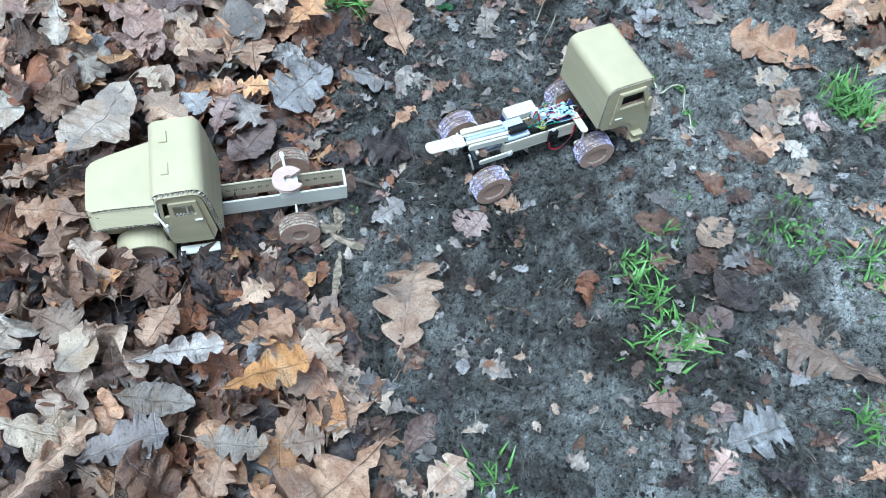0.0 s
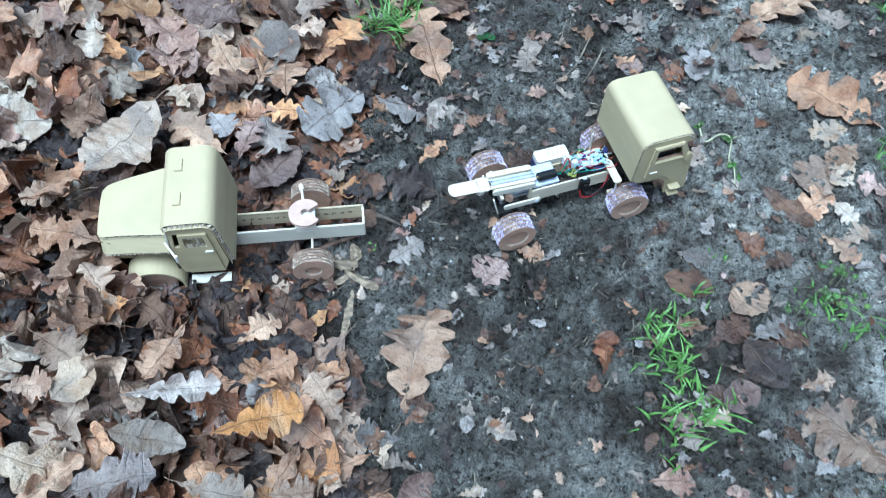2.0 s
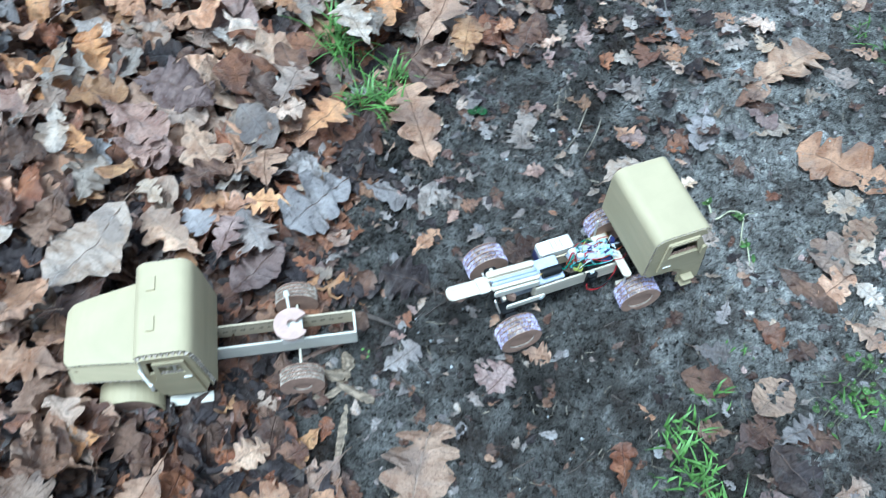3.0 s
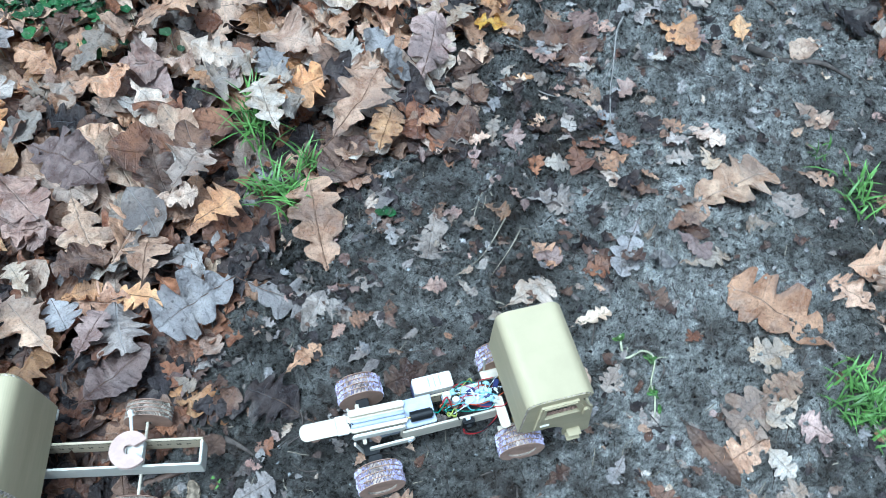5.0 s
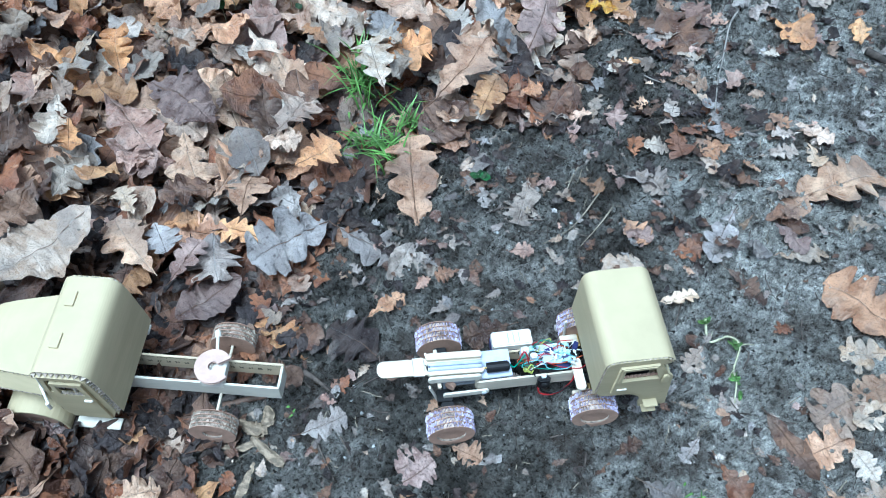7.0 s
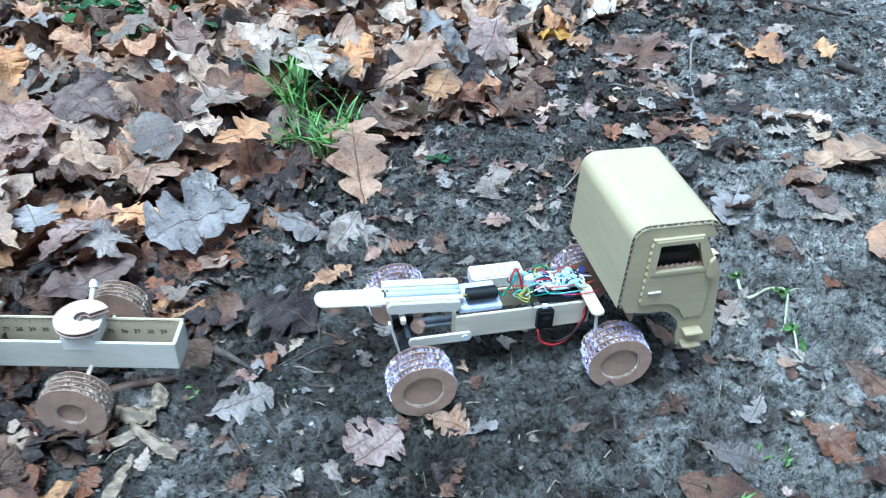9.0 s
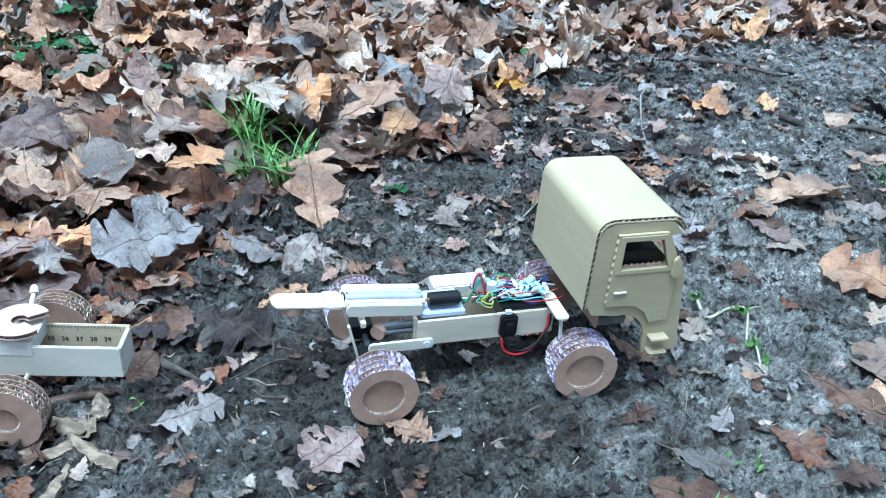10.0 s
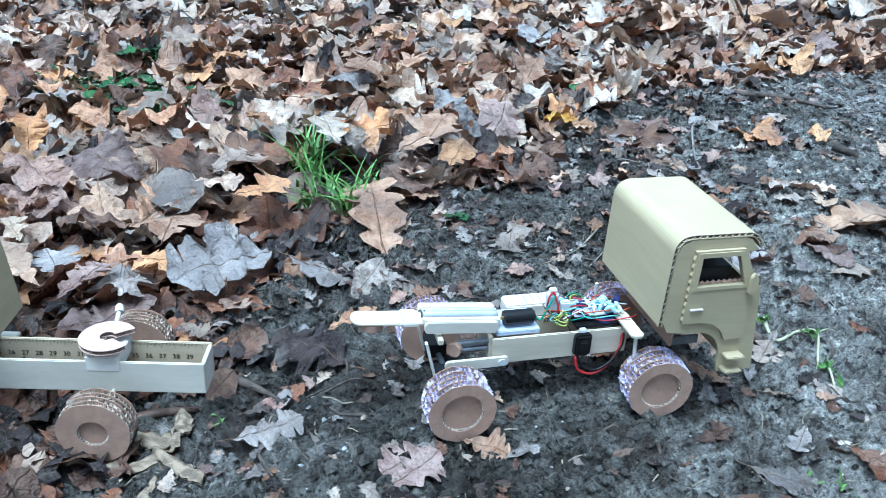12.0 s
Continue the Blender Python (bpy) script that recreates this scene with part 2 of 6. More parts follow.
def tread_material():
    m, n, l, b = material("violet_marked_card", 0.75)
    p = texco(n)
    a = noise_node(n, l, p, 170, 4)
    c = noise_node(n, l, p, 480, 3)
    col = ramp(n, l, a, [(0.41, (0.33, 0.26, 0.26)), (0.47, (0.47, 0.44, 0.64)), (0.58, (0.68, 0.66, 0.78))])
    col = mix(n, l, 0.7, col, ramp(n, l, c, [(0.35, (0.5, 0.45, 0.5)), (0.6, (1.15, 1.1, 1.15))]), "MULTIPLY")
    l.new(col, b.inputs["Base Color"])
    return m


VIOLET = tread_material()


# ---- helpers ----
def thing(name, label, category, group="", m=None):
    ob = tagged(new(name), label, category, group)
    if m is not None:
        ob.matrix_world = m
    return ob


def finish(bm, name, mat, smooth=False):
    bmesh.ops.recalc_face_normals(bm, faces=bm.faces)
    me = bpy.data.meshes.new(name)
    bm.to_mesh(me)
    bm.free()
    me.materials.append(mat)
    if smooth:
        me.polygons.foreach_set("use_smooth", [True] * len(me.polygons))
    return me


def part(name, bm, mat, parent, label="", smooth=False):
    ob = new(name, finish(bm, name, mat, smooth))
    ob.parent = parent
    return tagged(ob, label)


def box(x0, x1, y0, y1, z0, z1, bevel=0.0006, m=None):
    bm = bmesh.new()
    bmesh.ops.create_cube(bm, size=1, matrix=Matrix.LocRotScale(((x0 + x1) / 2, (y0 + y1) / 2, (z0 + z1) / 2), None, (x1 - x0, y1 - y0, z1 - z0)))
    if bevel:
        bmesh.ops.bevel(bm, geom=bm.edges[:], offset=bevel, segments=2, affect="EDGES", clamp_overlap=True)
    if m is not None:
        bmesh.ops.transform(bm, matrix=m, verts=bm.verts)
    return bm


def rod(a, b, r, seg=12, r2=None):
    a, b = Vector(a), Vector(b)
    bm = bmesh.new()
    q = (b - a).to_track_quat("Z", "Y").to_matrix().to_4x4()
    bmesh.ops.create_cone(bm, cap_ends=True, segments=seg, radius1=r, radius2=r if r2 is None else r2, depth=(b - a).length, matrix=Matrix.Translation((a + b) / 2) @ q)
    return bm


def merge(*bms):
    out = bms[0]
    for o in bms[1:]:
        me = bpy.data.meshes.new("tmp")
        o.to_mesh(me)
        o.free()
        out.from_mesh(me)
        bpy.data.meshes.remove(me)
    return out


def slab(outline, y0, y1, hole=None, plane="xz", bevel=0.0):
    """A flat panel of the given outline, with a hole, from y0 to y1 (or, in the plane xy, from z0 to z1)."""
    bm = bmesh.new()
    edges = []
    for loop in [outline] + ([hole] if hole else []):
        vs = [bm.verts.new((p[0], y0, p[1]) if plane == "xz" else (p[0], p[1], y0)) for p in loop]
        edges += [bm.edges.new((vs[i], vs[(i + 1) % len(vs)])) for i in range(len(vs))]
    if hole:
        bmesh.ops.triangle_fill(bm, edges=edges, use_beauty=True)
    else:
        bm.faces.new(bm.verts[:])
    g = bmesh.ops.extrude_face_region(bm, geom=bm.faces[:])
    d = Vector((0, y1 - y0, 0)) if plane == "xz" else Vector((0, 0, y1 - y0))
    bmesh.ops.translate(bm, vec=d, verts=[e for e in g["geom"] if isinstance(e, bmesh.types.BMVert)])
    if bevel:
        bmesh.ops.recalc_face_normals(bm, faces=bm.faces)
        bmesh.ops.bevel(bm, geom=[e for e in bm.edges if e.calc_face_angle(0) > 0.6], offset=bevel, segments=2, affect="EDGES", clamp_overlap=True)
    return bm


def round_path(points, r, n=10):
    """A polyline with its inner corners rounded."""
    out = [Vector(points[0])]
    for a, b, c in zip(points, points[1:], points[2:]):
        a, b, c = Vector(a), Vector(b), Vector(c)
        k = min(r, (a - b).length * 0.45, (c - b).length * 0.45)
        p, q = b + (a - b).normalized() * k, b + (c - b).normalized() * k
        out += [(1 - t) ** 2 * p + 2 * t * (1 - t) * b + t * t * q for t in [i / n for i in range(n + 1)]]
    return out + [Vector(points[-1])]


def resample(path, step):
    pts, acc = [path[0]], 0.0
    for a, b in zip(path, path[1:]):
        d = (b - a).length
        while acc + d >= step:
            a = a + (b - a) * ((step - acc) / d)
            d = (b - a).length
            acc = 0.0
            pts.append(a)
        acc += d
    return pts


def normals2(path):
    out = []
    for i in range(len(path)):
        d = path[min(i + 1, len(path) - 1)] - path[max(i - 1, 0)]
        d.normalize()
        out.append(Vector((-d.y, d.x)))
    return out


def ribbon(path, off, y0, y1, thick):
    """A sheet along a path in the plane xz, moved out by off, from y0 to y1."""
    bm = bmesh.new()
    ns = normals2(path)
    rows = []
    for p, nn in zip(path, ns):
        a, b = p + nn * off, p + nn * (off + thick)
        rows.append([bm.verts.new((a.x, y0, a.y)), bm.verts.new((a.x, y1, a.y)), bm.verts.new((b.x, y1, b.y)), bm.verts.new((b.x, y0, b.y))])
    for r, s in zip(rows, rows[1:]):
        for i in range(4):
            bm.faces.new((r[i], r[(i + 1) % 4], s[(i + 1) % 4], s[i]))
    bm.faces.new(rows[0])
    bm.faces.new(rows[-1][::-1])
    return bm


def corrugated(name, path, y0, y1, parent, thick=0.0046, pitch=0.0028, label="", mat=None, cut=0.0039):
    """Corrugated card bent along a path: two liners and the flutes between, open at the sides."""
    mat = mat or KHAKI
    sheet = part(name, merge(ribbon(path, thick - 0.0005, y0 + cut, y1 - cut, 0.0005), ribbon(path, 0, y0, y1, 0.0005)), mat, parent, label, smooth=False)
    pts = resample(path, pitch)
    ns = normals2(pts)
    for y, s in ((y0, 1), (y1, -1)):
        bm = bmesh.new()
        rows = []
        for i, (p, q) in enumerate(zip(pts, ns)):
            top = i % 2
            r = p + q * (thick - 0.0003 if top else 0.0007)
            rows.append([bm.verts.new((r.x, y + s * (cut * top + 0.0001), r.y)), bm.verts.new((r.x, y + s * (cut + 0.004), r.y))])
        for a, c in zip(rows, rows[1:]):
            bm.faces.new((a[0], a[1], c[1], c[0]))
        part("fluting", bm, FLUTE, sheet, "open corrugated edge")
    # Added dark filler whose colour stands for shade in the hollows behind the flutes.
    part("core", ribbon(path, 0.0006, y0 + cut + 0.0012, y1 - cut - 0.0012, thick - 0.0012), HOLLOW_DARK, sheet)
    return sheet


def tube(points, r, seg=6, res=4):
    """A smooth wire through points."""
    P = [Vector(p) for p in points]
    P = [P[0] * 2 - P[1]] + P + [P[-1] * 2 - P[-2]]
    line = []
    for i in range(1, len(P) - 2):
        for k in range(res):
            t = k / res
            line.append(0.5 * (2 * P[i] + (P[i + 1] - P[i - 1]) * t + (2 * P[i - 1] - 5 * P[i] + 4 * P[i + 1] - P[i + 2]) * t * t + (3 * P[i] - P[i - 1] - 3 * P[i + 1] + P[i + 2]) * t ** 3))
    line.append(P[-2])
    bm = bmesh.new()
    rings = []
    for i, p in enumerate(line):
        d = (line[min(i + 1, len(line) - 1)] - line[max(i - 1, 0)]).normalized()
        q = d.to_track_quat("Z", "Y")
        rr = r(i / (len(line) - 1)) if callable(r) else r
        rings.append([bm.verts.new(p + q @ Vector((rr * math.cos(2 * math.pi * k / seg), rr * math.sin(2 * math.pi * k / seg), 0))) for k in range(seg)])
    for a, b in zip(rings, rings[1:]):
        for k in range(seg):
            bm.faces.new((a[k], a[(k + 1) % seg], b[(k + 1) % seg], b[k]))
    bm.faces.new(rings[0][::-1])
    bm.faces.new(rings[-1])
    return bm


def stick_outline(x0, x1, w, n=7):
    """The outline of a wooden stick with round ends."""
    r = w / 2
    a = [(x1 - r * 0.7 + r * 0.7 * math.cos(t), r * math.sin(t)) for t in [-math.pi / 2 + math.pi * i / n for i in range(n + 1)]]
    b = [(x0 + r * 0.7 + r * 0.7 * math.cos(t), r * math.sin(t)) for t in [math.pi / 2 + math.pi * i / n for i in range(n + 1)]]
    return a + b


# ---- ground ----
def hash2(i, j, k):
    h = (i.astype(np.int64) * 374761393 + j.astype(np.int64) * 668265263 + k * 974711) & 0x7FFFFFFF
    h = ((h ^ (h >> 13)) * 1274126177) & 0x7FFFFFFF
    return ((h ^ (h >> 16)) & 0xFFFF) / 65535.0


def smooth_noise(x, y, size, k=0):
    """Value noise from 0 to 1 at a grain size in metres."""
    x, y = np.asarray(x, float) / size, np.asarray(y, float) / size
    i, j = np.floor(x), np.floor(y)
    fx, fy = x - i, y - j
    fx, fy = fx * fx * (3 - 2 * fx), fy * fy * (3 - 2 * fy)
    a, b = hash2(i, j, k), hash2(i + 1, j, k)
    c, d = hash2(i, j + 1, k), hash2(i + 1, j + 1, k)
    return (a * (1 - fx) + b * fx) * (1 - fy) + (c * (1 - fx) + d * fx) * fy


EDGE_Y = [-1.0, 0.24, 0.32, 0.40, 0.46, 0.51, 0.60, 0.66, 0.77, 0.88, 0.94, 1.06, 1.11, 1.22, 1.33, 1.47, 1.58, 1.69, 1.88, 2.1, 2.4]
EDGE_X = [0.05, 0.0, -0.04, -0.04, -0.08, -0.13, -0.13, -0.09, -0.11, -0.07, -0.05, 0.02, 0.11, 0.15, 0.17, 0.21, 0.28, 0.41, 0.74, 1.3, 3.0]


def litter(x, y):
    """How deep in the leaf litter a place lies: 0 on the bare path, 1 in the bed."""
    x, y = np.asarray(x, float), np.asarray(y, float)
    e = np.interp(y, EDGE_Y, EDGE_X) + (smooth_noise(x, y, 0.07, 5) - 0.5) * 0.06
    left = np.clip((e - x) / 0.05, 0, 1)
    right = np.clip((x - 0.68 - 0.15 * np.abs(y - 0.95) + (smooth_noise(x, y, 0.1, 6) - 0.5) * 0.1) / 0.1, 0, 1)
    return np.maximum(left, right * 0.8)


def billow(x, y, size, k, turn):
    """Rounded crumbs with sharp creases between them, from 0 to 1."""
    c, s = math.cos(turn), math.sin(turn)
    x, y = x + 0.35 * size * smooth_noise(x, y, size * 0.8, k + 50), y + 0.35 * size * smooth_noise(x, y, size * 0.8, k + 51)
    return np.minimum(1, 2.2 * np.abs(2 * smooth_noise(x * c - y * s, x * s + y * c, size, k) - 1))


def ground_z(x, y):
    """The ground's height: uneven mud, trodden flatter where the model stands."""
    x, y = np.asarray(x, float), np.asarray(y, float)
    low = -0.0125 * np.clip((0.07 - x) / 0.14, 0, 1)
    hollow = np.clip((y - 0.55 - 0.9 * np.clip(-0.3 - x, 0, 9)) / 0.25, 0, 1) * np.clip((np.interp(y, EDGE_Y, EDGE_X) - x) / 0.12, 0, 1)
    low = low - 0.030 * hollow * hollow * (3 - 2 * hollow)
    calm = np.clip(np.hypot(x - 0.14, (y - 0.71) * 1.2) / 0.16 - 0.4, 0.25, 1)
    bumps = (smooth_noise(x, y, 0.19, 1) - 0.5) * 0.014 + (smooth_noise(x, y, 0.06, 2) - 0.5) * 0.007
    rough = 0.35 + 0.65 * smooth_noise(x, y, 0.10, 8)
    small = (smooth_noise(x, y, 0.027, 3) - 0.5) * 0.006 + ((billow(x, y, 0.021, 60, 0.5) - 0.7) * 0.0095 + (billow(x, y, 0.011, 63, 1.1) - 0.7) * 0.0105 + (billow(x, y, 0.0062, 67, 0.3) - 0.7) * 0.0085) * rough * (0.4 + 0.6 * calm)
    return low + bumps * calm + small


def axis(lo, hi, step, near, far):
    """Places along one side of the ground: close steps where the camera passes, wider ones out to the horizon."""
    fine = list(np.arange(lo, near, step)) + list(np.arange(near, far, step * 0.27)) + list(np.arange(far, hi + step / 2, step))
    out, d = [], step
    p = fine[-1]
    hi = p
    while p < 400:
        d *= 1.45
        p += d
        out.append(p)
    return np.array([lo - (q - hi) for q in out][::-1] + fine + out)


def grid_mesh(name, xs, ys, z, mat):
    X, Y = np.meshgrid(xs, ys)
    co = np.stack([X, Y, z(X, Y)], -1).reshape(-1, 3)
    nx, ny = len(xs), len(ys)
    i = (np.arange(ny - 1)[:, None] * nx + np.arange(nx - 1)).ravel()
    return quads(name, co, np.stack([i, i + 1, i + nx + 1, i + nx], -1), mat)


def quads(name, co, faces, mats, index=None, uv=None, smooth=True):
    me = bpy.data.meshes.new(name)
    me.vertices.add(len(co))
    me.vertices.foreach_set("co", np.asarray(co, np.float32).ravel())
    me.loops.add(faces.size)
    me.loops.foreach_set("vertex_index", faces.ravel().astype(np.int32))
    me.polygons.add(len(faces))
    me.polygons.foreach_set("loop_start", np.arange(len(faces), dtype=np.int32) * faces.shape[1])
    me.polygons.foreach_set("use_smooth", np.full(len(faces), smooth))
    for mt in mats if isinstance(mats, list) else [mats]:
        me.materials.append(mt)
    if index is not None:
        me.polygons.foreach_set("material_index", np.asarray(index, np.int32))
    if uv is not None:
        me.uv_layers.new(name="UVMap").data.foreach_set("uv", uv[faces.ravel()].astype(np.float32).ravel())
    me.update(calc_edges=True)
    return me


ground = tagged(new("ground", grid_mesh("ground", axis(-0.8, 1.1, 0.007, -0.14, 0.60), axis(0.15, 2.0, 0.007, 0.30, 1.20), ground_z, MUD)), "dark grey wet trodden mud of a woodland path", "ground", kind="structure")


# ---- leaves ----
def leaf_blade(kind, rows, cols, seed, depth=0.40, tears=0.25):
    """One leaf of length 1 along x, base at -0.5: points (rows x cols) and UV. v runs from -1 to 1 across, u counts the lobes."""
    rng = np.random.RandomState(seed)
    s = np.linspace(0, 1, rows)
    width = {"oak": 0.345, "red_oak": 0.38, "ovate": 0.33}[kind] * (0.84 + 0.32 * rng.rand())
    peak = {"oak": 1.25 + 0.5 * rng.rand(), "red_oak": 1.1, "ovate": 0.85}[kind]
    slant = {"oak": 0.20, "red_oak": 0.45, "ovate": 0.2}[kind] * (0.8 + 0.4 * rng.rand())
    env = np.sin(np.pi * s ** peak).clip(0) ** np.where(s ** peak < 0.5, 0.75, {"oak": 0.42, "red_oak": 0.8, "ovate": 0.6}[kind])
    env[0], env[-1] = 0.02, {"oak": 0.20, "red_oak": 0.02, "ovate": 0.04}[kind]
    torn = rng.rand() < tears
    pts, uv = np.zeros((rows, cols, 3)), np.zeros((rows, cols, 2))
    vs = np.linspace(-1, 1, cols)

    def knots(k, lo, hi):
        """A smooth random run between two values, of k stops along the leaf."""
        v, p = lo + (hi - lo) * rng.rand(k + 1), s * (k - 1)
        i = np.minimum(p.astype(int), k - 1)
        f = 0.5 - 0.5 * np.cos(np.pi * (p - i))
        return v[i] * (1 - f) + v[i + 1] * f

    for side in (-1, 1):
        count = {"oak": 3.9 + 1.3 * rng.rand(), "red_oak": 3.2 + 0.6 * rng.rand(), "ovate": 7.5}[kind]
        step = count * s + rng.rand() + 0.18 * np.sin(2 * np.pi * s * (0.8 + rng.rand()) + 6 * rng.rand())
        w = np.abs(np.sin(np.pi * step))
        if kind == "oak":
            lob = 1 - np.clip(depth * knots(6, 0.55, 1.4), 0, 0.66) * (1 - w * w) ** 3.2
        elif kind == "red_oak":
            lob = 1 - 0.55 * (1 - w ** 0.8)
        else:
            lob = 0.93 + 0.07 * w
        half = width * env * lob * knots(7, 0.80, 1.12)
        half *= 1 + 0.05 * np.sin(41 * s + 9 * rng.rand()) * (kind == "oak")
        if torn and side == 1:
            at = 0.35 + 0.45 * rng.rand()
            half = np.minimum(half, np.where(s > at, width * (0.12 + 0.30 * knots(9, 0, 1)), 9))
        half[0] = width * 0.02
        curl = knots(5, -1.0, 1.0)
        for c, v in enumerate(vs):
            if v * side > 0 or (v == 0 and side == 1):
                a = abs(v)
                pts[:, c, 0] = s - 0.5 + slant * a * width * env * np.clip(2.2 * (1 - s), 0.15, 1)
                pts[:, c, 1] = side * half * a
                pts[:, c, 2] = a ** 2.5 * width * env * curl * 0.42 + 0.03 * a * env * np.sin(2 * np.pi * step)
                uv[:, c, 0], uv[:, c, 1] = step / 6, v * env * 0.9
    bend = rng.rand(8) - 0.5
    x, y, z = pts[..., 0], pts[..., 1], pts[..., 2]
    fold = rng.normal(0.08, 0.22)
    th = rng.rand() * 3.14
    z += fold * np.abs(y) + 0.9 * bend[1] * x * x + 1.3 * bend[2] * x * y
    z += 0.030 * np.sin(9 * x + 7 * y + 9 * bend[4]) + 0.016 * np.sin(19 * x - 15 * y + 20 * bend[6]) + 0.010 * np.sin(37 * x + 29 * y + 20 * bend[7])
    z += (rng.rand() - 0.35) * 1.0 * (x * math.cos(th) + y * math.sin(th)) ** 2
    for _ in range(4):
        way, at = rng.rand() * 6.2832, rng.uniform(-0.22, 0.22)
        z += rng.normal(0, 0.30) * np.clip(x * math.cos(way) + y * math.sin(way) - at, 0, 0.14)
    z += 0.020 * np.abs(np.sin(23 * x + 31 * y + 20 * bend[5])) + 0.016 * np.abs(np.sin(33 * y - 19 * x + 20 * bend[0]))
    pts[..., 1] += 0.35 * bend[3] * (x * x - 0.08)
    pts[..., 2] = z - z.mean()
    return pts, uv


def leaf_faces(rows, cols):
    i = (np.arange(rows - 1)[:, None] * cols + np.arange(cols - 1)).ravel()
    return np.stack([i, i + 1, i + cols + 1, i + cols], -1)


KINDS = ["oak", "oak", "oak", "oak", "oak", "ovate", "oak", "oak", "oak", "oak", "oak", "ovate", "red_oak"]
STREWN = ["oak", "oak", "oak", "oak", "oak", "oak", "oak", "oak", "oak", "oak", "oak", "oak", "oak", "oak", "oak", "ovate", "oak", "oak"]
FINE = [leaf_blade(k, *((16, 5) if i == 5 else (52, 9)), 40 + i, 0.56, 0.0) for i, k in enumerate(KINDS)]
MEDIUM = [leaf_blade(k, 34, 7, 140 + i, 0.50) for i, k in enumerate(STREWN)]
COARSE = [leaf_blade(k, 22, 5, 140 + i, 0.48) for i, k in enumerate(STREWN)]
STALK = {}


def leaf_mesh(i, flat, colour):
    """A single blade, shared by alike leaves."""
    key = (i, flat, colour)
    if key not in STALK:
        p, uv = FINE[i]
        p = p * np.array([1, 1, flat])
        STALK[key] = quads("oak_leaf", p.reshape(-1, 3), leaf_faces(*p.shape[:2]), LEAF[colour], uv=uv.reshape(-1, 2))
    return STALK[key]


def stalk_mesh(i, flat, colour):
    """The midrib and stalk of a blade."""
    key = ("stalk", i, flat, colour)
    if key not in STALK:
        p = FINE[i][0] * np.array([1, 1, flat])
        mid = p[:, p.shape[1] // 2][::4]
        line = [Vector(mid[0]) + Vector((-0.15, 0.02, 0.03)), Vector(mid[0]) + Vector((-0.07, 0.0, 0.012))] + [Vector(q) + Vector((0, 0, 0.002)) for q in mid[:-1]]
        STALK[key] = finish(tube(line, lambda t: 0.0058 * (1 - 0.8 * t), 5, 2), "stalk", RIB[colour in ("pale", "beige", "grey")], True)
    return STALK[key]


WORDS = {"amber": "bright amber-orange", "silver": "pale silvery grey", "tan": "tan-brown dry", "beige": "beige-brown dry", "pale": "pale cream bleached", "grey": "grey-brown weathered", "orange": "orange-brown", "rust": "rust-brown",
         "brown": "dull brown", "dark": "dark wet rotting", "mauve": "pinkish-brown", "yellow": "bright yellow"}
PLACED = []


def pile(x, y, layer):
    """The height of a leaf over the ground, by its layer in the litter; lower round the bonneted truck."""
    deep = (0.018 + 0.064 * smooth_noise(x, y, 0.16, 9)) * (0.3 + 0.7 * np.clip((np.interp(y, EDGE_Y, EDGE_X) - np.asarray(x, float)) / 0.14, 0, 1))
    c, s = math.cos(radians(CAR_A)), math.sin(radians(CAR_A))
    u, v = (x - CAR_X) * c + (y - CAR_Y) * s, -(x - CAR_X) * s + (y - CAR_Y) * c
    gap = np.hypot(np.clip(np.abs(u + 0.06) - 0.135, 0, 9), np.clip(np.abs(v) - 0.065, 0, 9))
    return litter(x, y) * deep * (0.12 + 1.15 * layer ** 1.6) * (0.12 + 0.88 * np.clip(gap / 0.09, 0, 1)) + 0.004


CAR_X, CAR_Y, CAR_A = -0.1439, 0.6216, 12.0


def fallen_leaf(colour, x, y, length, angle, shape=0, flat=0.8, lift=0.0, roll=0.0, rise=0.0, wide=0.85):
    """A leaf of its own: rise lifts its tip, roll turns it about its midrib."""
    bed = float(litter(x, y))
    ca, sa = math.cos(radians(CAR_A)), math.sin(radians(CAR_A))
    u, v = (x - CAR_X) * ca + (y - CAR_Y) * sa, -(x - CAR_X) * sa + (y - CAR_Y) * ca
    du, dv = (x - 0.088) * math.cos(radians(24)) + (y - 0.6862) * math.sin(radians(24)), -(x - 0.088) * math.sin(radians(24)) + (y - 0.6862) * math.cos(radians(24))
    if -0.17 < u < -0.02 and abs(v) < 0.105 or -0.035 < du < 0.2 and abs(dv) < 0.055 and colour != "dark":
        return
    z = float(ground_z(x, y)) + lift + (float(pile(x, y, 0.95)) if bed > 0.3 else 0.003) + flat * length * 0.05
    ob = new("oak_leaf", leaf_mesh(shape % 13, flat, colour))
    m = pose(x, y, z, roll, -rise, angle) @ Matrix.Diagonal((length, length * wide, length, 1))
    q = (FINE[shape % 13][0].reshape(-1, 3) * [1, 1, flat]) @ np.array(m.to_3x3()).T + [x, y, z]
    sunk = np.percentile(ground_z(q[:, 0], q[:, 1]) + 0.001 - q[:, 2], 87)
    if bed < 0.3:
        m = Matrix.Translation((0, 0, max(-0.006, float(sunk)))) @ m
    ob.matrix_world = m
    st = new("stalk", stalk_mesh(shape % 13, flat, colour))
    st.parent = ob
    where = "lying on the leaf litter" if bed > 0.5 else "lying on the mud"
    tagged(ob, f"{WORDS[colour]} fallen oak leaf {where}", "leaf", "fallen leaves")
    PLACED.append((x, y, length))


